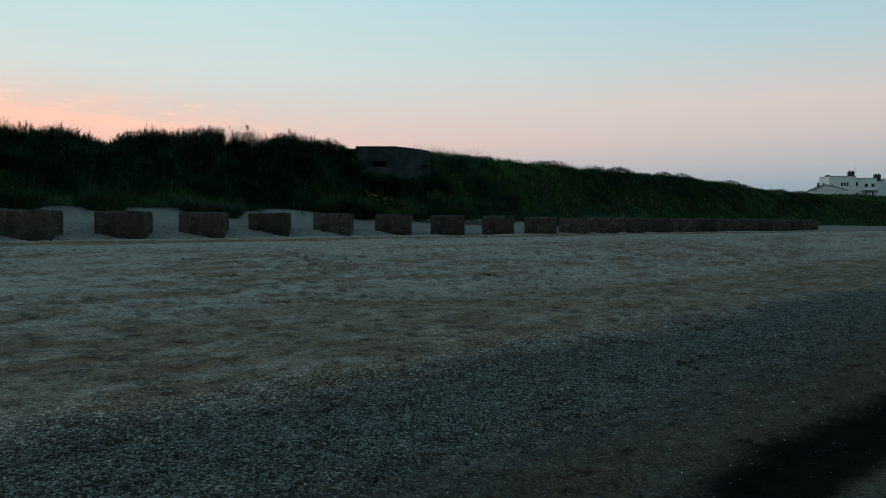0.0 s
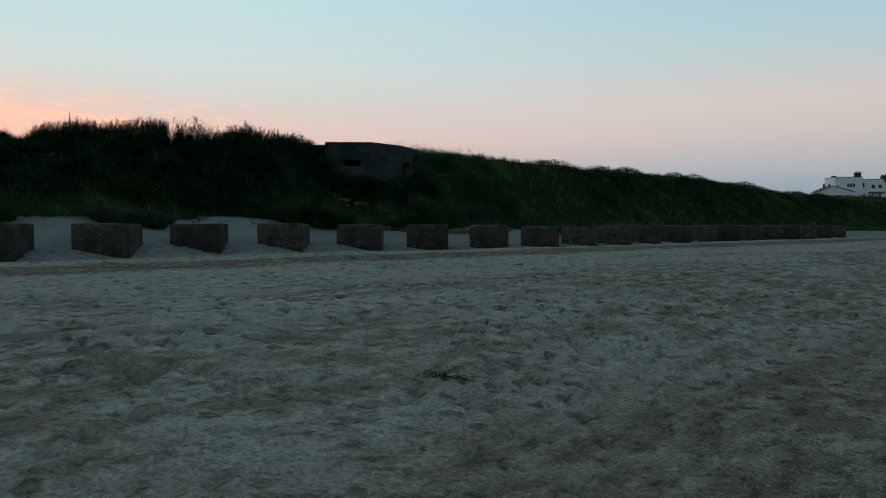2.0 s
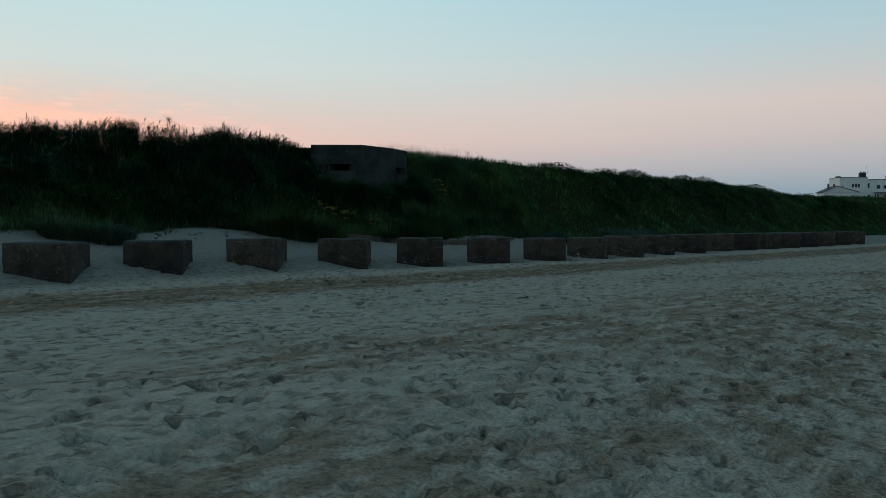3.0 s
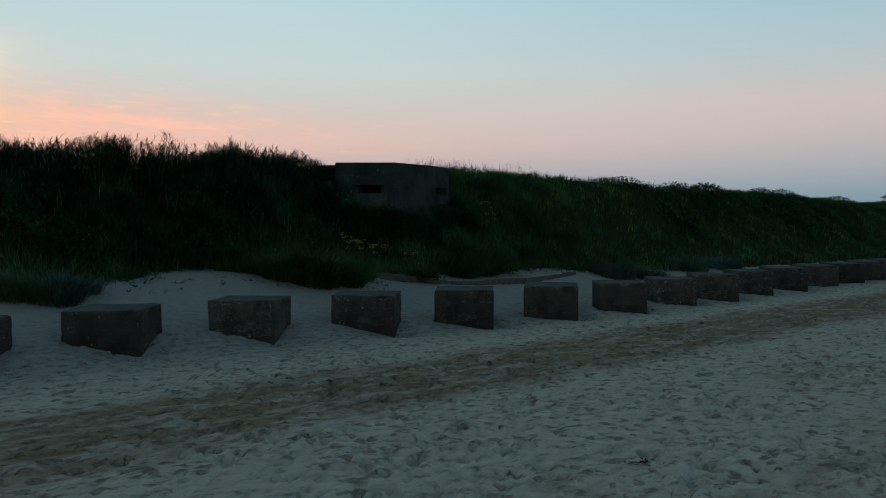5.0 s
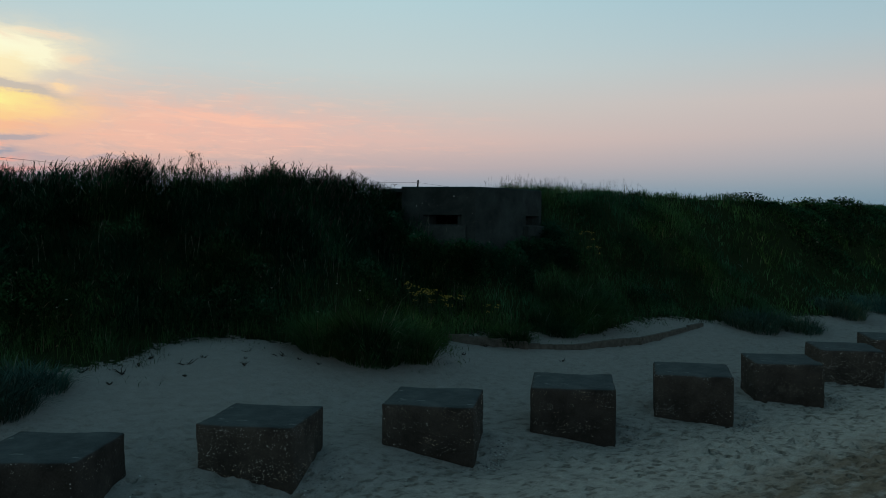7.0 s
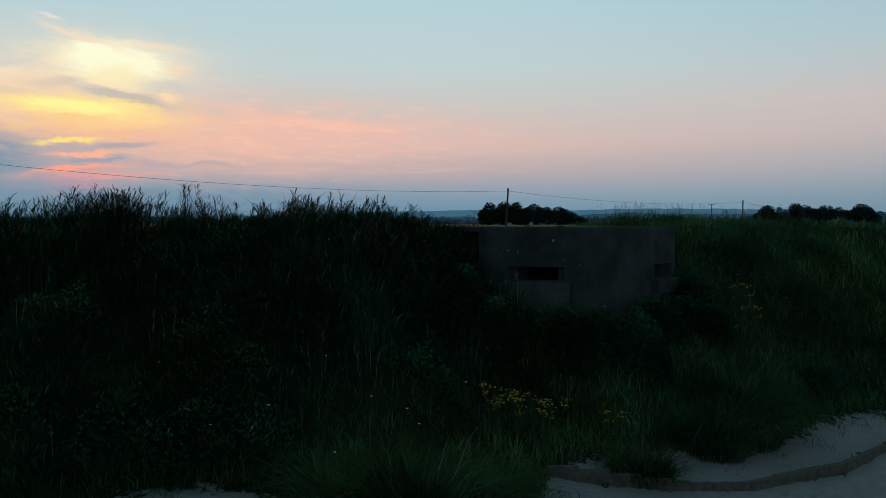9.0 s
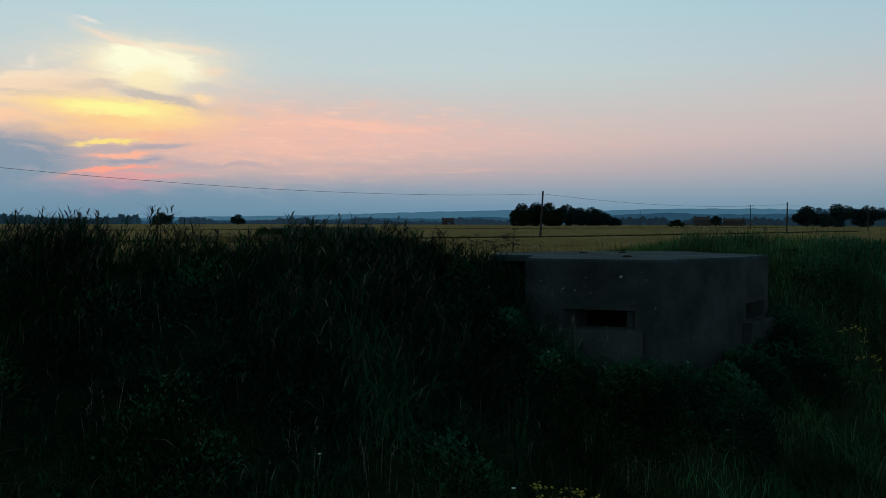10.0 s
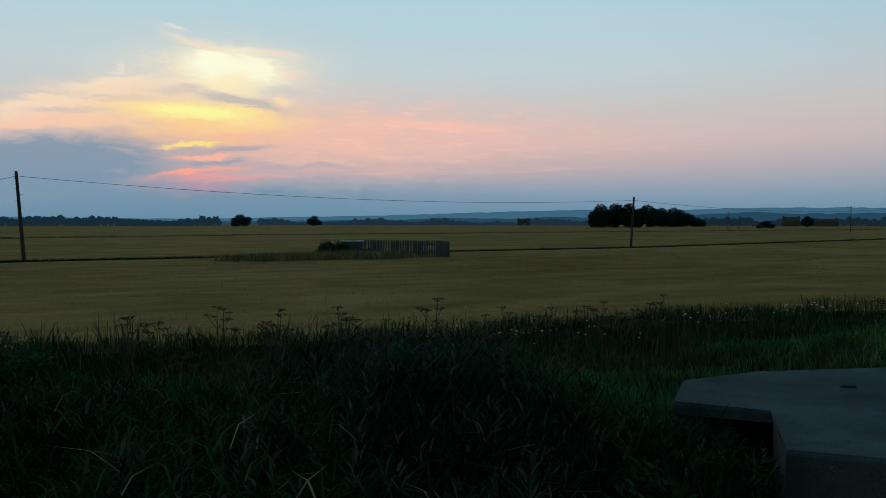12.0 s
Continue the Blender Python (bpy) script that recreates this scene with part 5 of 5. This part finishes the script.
def utility_pole(left, away, height, lean=0.0, arm=False, steps=False, label="leaning dark timber telegraph pole in the field"):
    x, y = seen_from_end(left, away)
    thing = root("telegraph_pole", (x, y, ground_z(x, y)), left, label, "pole", "telegraph poles")
    bm = bmesh.new()
    top = Vector((lean, 0, height))
    tube(bm, (0, 0, -0.8), top, 0.15, 0.10, 12)
    part("shaft", bm, POLE, thing)
    for z in (0.25, 0.55):
        bm = bmesh.new()
        box(bm, (-0.16, -0.13, 0), (0.16, -0.09, 0.06), Matrix.Translation(top - Vector((0, 0, z))))
        part("bracket", bm, IRON, thing)
    if arm:
        bm = bmesh.new()
        box(bm, (-1.0, -0.06, -0.1), (1.0, 0.06, 0.06), Matrix.Translation(top - Vector((0, 0, 0.3))))
        part("crossarm", bm, POLE, thing)
        for k in (-0.9, 0.0, 0.9):
            bm = bmesh.new()
            tube(bm, (k, 0, height - 0.24), (k, 0, height - 0.02), 0.05, 0.035, 8)
            part("insulator", bm, IRON, thing)
    if steps:
        for k in range(9):
            bm = bmesh.new()
            z = height * (0.25 + 0.07 * k)
            s = 1 if k % 2 else -1
            xx = lean * z / height
            tube(bm, (xx + s * 0.08, 0, z), (xx + s * 0.26, 0, z), 0.015, 0.015, 5)
            part("step_bolt", bm, IRON, thing)
    return thing.matrix_world @ (top - Vector((0, 0, 0.35)))


tops = [utility_pole(62, 50, 6.3), utility_pole(51.4, 67, 6.5, -0.48, steps=True), utility_pole(11.3, 95, 5.75, 0.35),
        utility_pole(-5.2, 150, 5.6, 0.05), utility_pole(-9.5, 240, 6.0, 0.0)]
utility_pole(-2.3, 290, 8.2, 0, True, label="timber power pole with a crossarm")
utility_pole(5.0, 330, 7.0, 0, label="distant timber pole across the fields")
utility_pole(4.3, 360, 6.0, 0, label="distant timber pole across the fields")

WIRE = plain_material("wire", (0.03, 0.03, 0.03), 0.6)


def wire(a, b, sag):
    cu = bpy.data.curves.new("overhead_wire", "CURVE")
    cu.dimensions, cu.bevel_depth, cu.bevel_resolution = "3D", 0.016, 1
    sp = cu.splines.new("POLY")
    sp.points.add(24)
    for i, p in enumerate(sp.points):
        f = i / 24
        q = Vector(a).lerp(Vector(b), f) - Vector((0, 0, 4 * sag * f * (1 - f)))
        p.co = (*q, 1)
    cu.materials.append(WIRE)
    tagged(new("overhead_wire", cu), "thin overhead wire between timber poles", "wire", "overhead wires")


for a, b in zip(tops, tops[1:]):
    wire(a, b, 0.9)


# ---- palisade fence round a pump in the field ----
PALE = plain_material("green_painted_steel", (0.022, 0.045, 0.04), 0.6, 0.3, 5.0)


def palisade(corners, height=1.32):
    x0, y0 = corners[0]
    z0 = ground_z(x0, y0)
    thing = root("palisade_fence", (x0, y0, z0), 0, "dark green palisade fence round a pump in the field", "fence")
    me = None
    for (ax, ay), (bx, by) in zip(corners, corners[1:]):
        a, b = Vector((ax - x0, ay - y0, 0)), Vector((bx - x0, by - y0, 0))
        d, length = (b - a).normalized(), (b - a).length
        ang = math.degrees(math.atan2(d.y, d.x))
        for z in (0.3, height - 0.3):
            bm = bmesh.new()
            box(bm, (0, -0.02, z - 0.03), (length, 0.02, z + 0.03), Matrix.Translation(a) @ pose(0, 0, 0, 0, 0, ang))
            part("rail", bm, PALE, thing)
        for k in range(int(length / 2.6) + 1):
            bm = bmesh.new()
            box(bm, (-0.05, 0.03, -0.4), (0.05, 0.13, height - 0.1), Matrix.Translation(a + d * min(length, k * 2.6)) @ pose(0, 0, 0, 0, 0, ang))
            part("post", bm, PALE, thing)
        for k in range(int(length / 0.155)):
            if me is None:
                bm = bmesh.new()
                box(bm, (-0.036, -0.045, 0.05), (0.036, -0.022, height - 0.06))
                ret = bmesh.ops.create_cone(bm, cap_ends=True, segments=4, radius1=0.045, radius2=0.005, depth=0.09)
                bmesh.ops.transform(bm, matrix=Matrix.Translation((0, -0.034, height - 0.02)) @ Matrix.Diagonal((0.95, 0.3, 1, 1)) @ pose(0, 0, 0, 0, 0, 45), verts=ret["verts"])
                ob = part("pale", bm, PALE, thing)
                me = ob.data
            else:
                ob = new("pale", me)
                ob.parent = thing
            ob.matrix_basis = Matrix.Translation(a + d * (0.08 + k * 0.155)) @ pose(0, 0, 0, random.uniform(-1, 1), random.uniform(-1, 1), ang)


A, B = seen_from_end(23.8, 64), seen_from_end(31.6, 69)
C, D = seen_from_end(31.0, 73), seen_from_end(24.8, 68.5)
palisade([B, A, D, C])


def pump_box():
    x, y = seen_from_end(30.6, 70)
    thing = root("pump_housing", (x, y, ground_z(x, y)), 30, "low dark pump housing with a pale lid, behind a fence", "pump housing")
    bm = bmesh.new()
    box(bm, (-0.9, -0.6, -0.1), (0.9, 0.6, 1.15))
    bmesh.ops.bevel(bm, geom=bm.edges[:], offset=0.03, segments=1, affect="EDGES")
    part("casing", bm, PALE, thing)
    bm = bmesh.new()
    box(bm, (-0.98, -0.68, 1.15), (0.98, 0.68, 1.25))
    part("lid", bm, plain_material("pale_lid", (0.5, 0.5, 0.48), 0.6), thing, "pale metal lid")


pump_box()
leafy_weeds("bush_by_fence", 2600, [(*to_uv(*seen_from_end(32.2, 66.5)), 1.1, 1.2), (*to_uv(*seen_from_end(31.2, 65.5)), 0.9, 1.0), (*to_uv(*seen_from_end(29.6, 65)), 0.7, 0.7)], 197, "dark brambles grown over the corner of the fence", 0.16)

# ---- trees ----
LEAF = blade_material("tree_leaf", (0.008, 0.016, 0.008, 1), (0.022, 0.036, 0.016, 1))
# same leaf for far trees, with blue haze put into its colour
LEAF_HAZE = blade_material("hazed_tree_leaf", (0.012, 0.026, 0.026, 1), (0.026, 0.048, 0.046, 1))
BARK = plain_material("bark", (0.03, 0.025, 0.02), 0.95)


def leaf_cloud(lobes, count, size, seed):
    """Many small leaf clumps on the skins of a few overlapping lobes."""
    rr = np.random.default_rng(seed)
    pts = []
    w = np.array([l[3] * l[4] for l in lobes], float)
    for (cx, cy, cz, rad, high), k in zip(lobes, (count * w / w.sum()).astype(int)):
        d = rr.normal(size=(k, 3))
        d /= np.linalg.norm(d, axis=1)[:, None]
        d *= (rr.random(k)[:, None] ** 0.35) * rr.uniform(0.85, 1.03, (k, 1))
        pts.append(np.array([cx, cy, cz]) + d * np.array([rad, rad, high]))
    p = np.concatenate(pts)
    n = len(p)
    a = rr.normal(size=(n, 3)) * size * rr.uniform(0.5, 1.2, (n, 1))
    b = rr.normal(size=(n, 3)) * size * rr.uniform(0.4, 0.9, (n, 1))
    verts = np.stack([p - a, p - b, p + a, p + b], 1).reshape(-1, 3)
    quads = np.arange(n)[:, None] * 4 + np.array([[0, 1, 2, 3]])
    return verts, quads


def tree(left, away, wide, high, seed, lobes=9, label="dark broad-crowned field tree against the evening sky", squat=False):
    rnd = random.Random(seed)
    x, y = seen_from_end(left, away)
    thing = root("tree", (x, y, ground_z(x, y)), rnd.uniform(0, 360), label, "tree", "field trees")
    bm = bmesh.new()
    tube(bm, (0, 0, -0.5), (0, 0, high * 0.45), high * 0.035, high * 0.02, 9)
    spec = []
    for k in range(lobes):
        a, q = 6.283 * k / lobes + rnd.uniform(-0.4, 0.4), rnd.uniform(0.55, 1.0)
        c = Vector((wide * 0.42 * q * math.cos(a), wide * 0.42 * q * math.sin(a), high * (rnd.uniform(0.18, 0.62) if squat else rnd.uniform(0.30, 0.70))))
        tube(bm, (0, 0, high * rnd.uniform(0.15, 0.4)), c, high * 0.014, high * 0.004, 6)
        spec.append((*c, wide * rnd.uniform(0.20, 0.28), high * rnd.uniform(0.22, 0.30)))
    spec.append((0, 0, high * 0.72, wide * 0.26, high * 0.27))
    part("trunk", bm, BARK, thing)
    v, q = leaf_cloud(spec, 7500, high * 0.024, seed)
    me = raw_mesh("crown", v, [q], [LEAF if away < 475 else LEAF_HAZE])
    crown = new("crown", me)
    crown.parent = thing


for n, (left, away, w, h) in enumerate(((13.3, 470, 17, 13.5), (12.3, 480, 17, 14.5), (11.4, 470, 15, 14.0), (10.2, 540, 18, 14.6), (9.3, 545, 16, 12.6), (8.5, 550, 17, 13.0), (7.6, 555, 14, 9.6), (6.9, 560, 10, 6.4),
                                        (38.2, 560, 14, 8.5), (33.2, 600, 11, 8.0), (0.2, 540, 8, 7.0), (2.6, 420, 8, 4.0), (-5.5, 480, 16, 12), (-7.2, 480, 17, 13), (-9.0, 490, 17, 12), (-11, 500, 18, 13))):
    tree(left, away, w, h, 900 + n, 9 if w > 8 else 6, squat=True)

# blue haze over woods and hedges is put into their emission
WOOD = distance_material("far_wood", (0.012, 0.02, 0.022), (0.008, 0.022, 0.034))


def far_wood(name, left0, left1, away, high, count, seed, mat, ragged=0.5):
    rr = np.random.default_rng(seed)
    t = rr.random(count)
    left = np.radians(left0 + (left1 - left0) * t)
    d = away + rr.normal(0, away * 0.01, count)
    x, y = -5.25 - d * np.sin(left), 36.45 + d * np.cos(left)
    # rounded crowns side by side, each of its own height
    k = np.floor(t * abs(left0 - left1) * 2.2)
    crown = np.sqrt(np.clip(1 - (2 * (t * abs(left0 - left1) * 2.2 - k) - 1) ** 2, 0.05, 1))
    top = high * (1 - ragged + ragged * 1.3 * vnoise(t * 100, t * 0, 6.0, seed)) * (0.55 + 0.45 * crown * (0.5 + 0.7 * vnoise(k, k * 0, 1.0, seed + 1)))
    z = ground(x, y) - 1 + top * rr.random(count) ** 0.4
    p = np.stack([x, y, z], 1)
    s = away * 0.0010
    a = rr.normal(size=(count, 3)) * s
    b = rr.normal(size=(count, 3)) * s * 0.8
    verts = np.stack([p - a, p - b, p + a, p + b], 1).reshape(-1, 3)
    me = raw_mesh(name, verts, [np.arange(count)[:, None] * 4 + np.array([[0, 1, 2, 3]])], [mat])
    tagged(new(name, me), "far dark woods and hedges in blue evening haze", "woodland", kind="stuff")


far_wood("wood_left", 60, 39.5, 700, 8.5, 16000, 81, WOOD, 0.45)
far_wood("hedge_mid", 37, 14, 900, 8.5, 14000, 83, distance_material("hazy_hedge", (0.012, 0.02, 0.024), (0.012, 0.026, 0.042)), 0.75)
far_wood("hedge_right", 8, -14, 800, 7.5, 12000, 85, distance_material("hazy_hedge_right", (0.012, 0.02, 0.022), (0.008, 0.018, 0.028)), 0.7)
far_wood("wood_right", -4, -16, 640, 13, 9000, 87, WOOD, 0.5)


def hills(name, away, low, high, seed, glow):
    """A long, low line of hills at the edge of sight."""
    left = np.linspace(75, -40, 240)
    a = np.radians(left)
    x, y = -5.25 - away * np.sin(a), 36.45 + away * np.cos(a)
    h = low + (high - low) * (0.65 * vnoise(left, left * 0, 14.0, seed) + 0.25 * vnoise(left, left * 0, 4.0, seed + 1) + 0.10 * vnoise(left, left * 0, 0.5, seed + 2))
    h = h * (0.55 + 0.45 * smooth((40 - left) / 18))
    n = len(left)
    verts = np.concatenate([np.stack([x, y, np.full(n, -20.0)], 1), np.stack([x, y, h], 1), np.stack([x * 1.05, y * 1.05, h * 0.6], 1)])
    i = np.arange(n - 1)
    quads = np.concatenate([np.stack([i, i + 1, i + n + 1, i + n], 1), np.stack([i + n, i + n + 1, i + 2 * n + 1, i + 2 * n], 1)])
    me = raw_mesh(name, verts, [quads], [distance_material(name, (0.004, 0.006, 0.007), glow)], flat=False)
    tagged(new(name, me), "low blue hills on the horizon at dusk", "hills", kind="structure")


# the hills' blue haze is their own emission
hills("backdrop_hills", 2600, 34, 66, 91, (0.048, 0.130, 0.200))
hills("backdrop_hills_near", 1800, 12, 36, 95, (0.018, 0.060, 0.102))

# ---- farmhouses across the fields ----
# red brick greyed: distance haze is put into its base colour
BRICKWORK = plain_material("hazed_brick", (0.055, 0.040, 0.040), 0.9, 0.3, 3.0)
TILES = plain_material("dark_roof_tiles", (0.07, 0.05, 0.045), 0.9, 0.3, 3.0)
GLASS = plain_material("window_glass", (0.03, 0.035, 0.04), 0.15, 0.1, 2.0, 0.5)
FRAMES = plain_material("white_frames", (0.6, 0.6, 0.58), 0.6)
DULL_FRAMES = plain_material("dull_frames", (0.16, 0.17, 0.17), 0.7)


def farmhouse(left, away, wide, deep, eaves, ridge, windows, label):
    x, y = seen_from_end(left, away)
    thing = root("farmhouse", (x, y, ground_z(x, y)), left, label, "house", "farmhouses")
    bm = bmesh.new()
    box(bm, (-wide / 2, -deep / 2, -0.5), (wide / 2, deep / 2, eaves))
    part("walls", bm, BRICKWORK, thing)
    bm = bmesh.new()
    pts = [(-wide / 2 - 0.3, -deep / 2 - 0.3, eaves - 0.1), (-wide / 2 - 0.3, deep / 2 + 0.3, eaves - 0.1), (-wide / 2 - 0.3, 0, ridge)]
    a = [bm.verts.new(p) for p in pts]
    b = [bm.verts.new((-p[0], p[1], p[2])) for p in pts]
    bm.faces.new(a), bm.faces.new(b[::-1])
    for i in range(3):
        bm.faces.new((a[i], b[i], b[(i + 1) % 3], a[(i + 1) % 3]))
    bmesh.ops.recalc_face_normals(bm, faces=bm.faces[:])
    roof = part("roof", bm, TILES, thing)
    for k in (-0.42, 0.42):
        bm = bmesh.new()
        box(bm, (wide * k - 0.45, -0.4, ridge - 0.8), (wide * k + 0.45, 0.4, ridge + 0.9))
        part("chimney", bm, BRICKWORK, roof)
    for k in range(windows):
        for z in (1.0, 3.6):
            cx = wide * ((k + 0.5) / windows - 0.5)
            bm = bmesh.new()
            box(bm, (cx - 0.65, -deep / 2 - 0.06, z), (cx + 0.65, -deep / 2 + 0.05, z + 1.4))
            win = part("window", bm, DULL_FRAMES, thing)
            bm = bmesh.new()
            box(bm, (cx - 0.55, -deep / 2 - 0.08, z + 0.1), (cx + 0.55, -deep / 2 - 0.062, z + 1.3))
            part("pane", bm, GLASS, win)


farmhouse(1.15, 660, 12, 7, 4.2, 7.0, 4, "red brick farmhouse with a tiled roof and chimneys")
farmhouse(-0.9, 690, 17, 6, 3.6, 5.8, 5, "long brick farm building with white windows")
farmhouse(18.6, 880, 13, 7, 4.0, 7.2, 3, "distant brick cottage with a dark gable roof")

# ---- white houses on the headland ----
RENDERED = plain_material("white_render", (0.82, 0.84, 0.85), 0.8, 0.08, 1.5)
SLATE = plain_material("slate", (0.10, 0.12, 0.14), 0.7, 0.2, 4.0)
STACK = plain_material("chimney_brick", (0.06, 0.055, 0.055), 0.9, 0.3, 4.0)


def house_window(thing, x0, x1, z0, z1, y):
    bm = bmesh.new()
    box(bm, (x0, y - 0.05, z0), (x1, y + 0.1, z1))
    win = part("window", bm, FRAMES, thing)
    bm = bmesh.new()
    box(bm, (x0 + 0.08, y - 0.07, z0 + 0.08), (x1 - 0.08, y - 0.052, z1 - 0.08))
    part("pane", bm, GLASS, win)


def white_house(x, y, z, turn):
    thing = root("white_house", (x, y, z), turn, "white flat-roofed two-storey house with brick chimneys on the headland", "house", "white houses")
    for lo, hi, nm in (((0, 0, -2), (7.4, 8, 5.3), "wing"), ((7.4, 1.2, -2), (13.6, 8.5, 4.75), "wing"), ((13.6, 2.5, -2), (15.6, 8.5, 4.1), "wing")):
        bm = bmesh.new()
        box(bm, lo, hi)
        part(nm, bm, RENDERED, thing)
        bm = bmesh.new()
        box(bm, (lo[0] - 0.06, lo[1] - 0.06, hi[2]), (hi[0] + 0.06, hi[1] + 0.06, hi[2] + 0.14))
        part("parapet", bm, SLATE, thing, "dark coping on the parapet")
    for cx, cz in ((0.5, 5.3), (7.0, 5.0), (14.2, 4.1)):
        w = 0.45 if cx < 1 else 0.75
        bm = bmesh.new()
        box(bm, (cx - w, 2.0, cz), (cx + w, 3.4, cz + (0.5 if cx < 1 else 1.8)))
        st = part("chimney", bm, STACK, thing)
        for k in ((-0.4, 0.4) if cx > 1 else ()):
            bm = bmesh.new()
            tube(bm, (cx + k, 2.7, cz + 1.8), (cx + k, 2.7, cz + 2.15), 0.16, 0.13, 8)
            part("chimney_pot", bm, STACK, st)
    bm = bmesh.new()
    tube(bm, (8.4, 2.6, 6.4), (8.0, 2.6, 8.6), 0.03, 0.02, 5)
    part("aerial", bm, IRON, thing)
    for k in range(3):
        house_window(thing, 3.2 + k * 0.75, 3.85 + k * 0.75, 2.5, 3.6, 0.0)
    house_window(thing, 0.6, 1.0, 1.8, 3.1, 0.0)
    house_window(thing, 7.7, 8.4, 2.4, 3.8, 1.2)
    house_window(thing, 10.2, 11.2, 2.2, 3.3, 1.2)
    house_window(thing, 12.0, 13.0, 2.2, 3.3, 1.2)
    house_window(thing, 7.6, 8.6, -0.3, 0.6, 1.2)
    bm = bmesh.new()
    box(bm, (9.4, -0.6, 1.05), (13.4, 1.3, 1.25))
    part("porch_roof", bm, SLATE, thing)
    for k in (9.6, 11.5, 13.2):
        bm = bmesh.new()
        tube(bm, (k, -0.4, -1.5), (k, -0.4, 1.05), 0.08, 0.08, 8)
        part("porch_post", bm, RENDERED, thing)
    house_window(thing, 9.8, 10.8, -1.0, 0.8, 1.2)
    house_window(thing, 11.8, 12.8, -1.0, 0.8, 1.2)


def bungalow(x, y, z, turn):
    thing = root("white_bungalow", (x, y, z), turn, "low white building with a slate gable roof on the headland", "house", "white houses")
    bm = bmesh.new()
    prism(bm, [(-3.2, 0), (5.6, 0), (5.6, 5), (-3.2, 5)], -2, 0.9)
    part("walls", bm, RENDERED, thing)
    bm = bmesh.new()
    pts = [(-3.5, -0.2, 0.85), (0.3, -0.2, 2.5), (6.0, -0.2, 0.85)]
    a = [bm.verts.new(p) for p in pts]
    b = [bm.verts.new((p[0], 5.2, p[2])) for p in pts]
    bm.faces.new(a[::-1]), bm.faces.new(b)
    for i in range(3):
        bm.faces.new((a[i], a[(i + 1) % 3], b[(i + 1) % 3], b[i]))
    bmesh.ops.recalc_face_normals(bm, faces=bm.faces[:])
    part("gable", bm, RENDERED, thing)
    bm = bmesh.new()
    for p, q in ((pts[0], pts[1]), (pts[1], pts[2])):
        d = Vector((q[0] - p[0], 0, q[2] - p[2])).normalized()
        nrm = Vector((-d.z, 0, d.x)) * 0.14
        vs = [Vector(p) - d * 0.1, Vector(q) + d * 0.1]
        corners = [vs[0], vs[1], vs[1] + nrm, vs[0] + nrm]
        lo = [bm.verts.new((c.x, -0.5, c.z)) for c in corners]
        hi = [bm.verts.new((c.x, 5.5, c.z)) for c in corners]
        bm.faces.new(lo), bm.faces.new(hi[::-1])
        for i in range(4):
            bm.faces.new((lo[i], hi[i], hi[(i + 1) % 4], lo[(i + 1) % 4]))
    bmesh.ops.recalc_face_normals(bm, faces=bm.faces[:])
    part("roof", bm, SLATE, thing)
    for k in (-1.2, 0.3):
        bm = bmesh.new()
        box(bm, (k - 0.2, 2, 1.2), (k + 0.2, 2.4, 3.2))
        part("flue", bm, STACK, thing)


white_house(104.4, 236, 10.2, -4)
white_house(120.4, 240, 9.6, -4)
bungalow(101.6, 232, 10.4, -4)
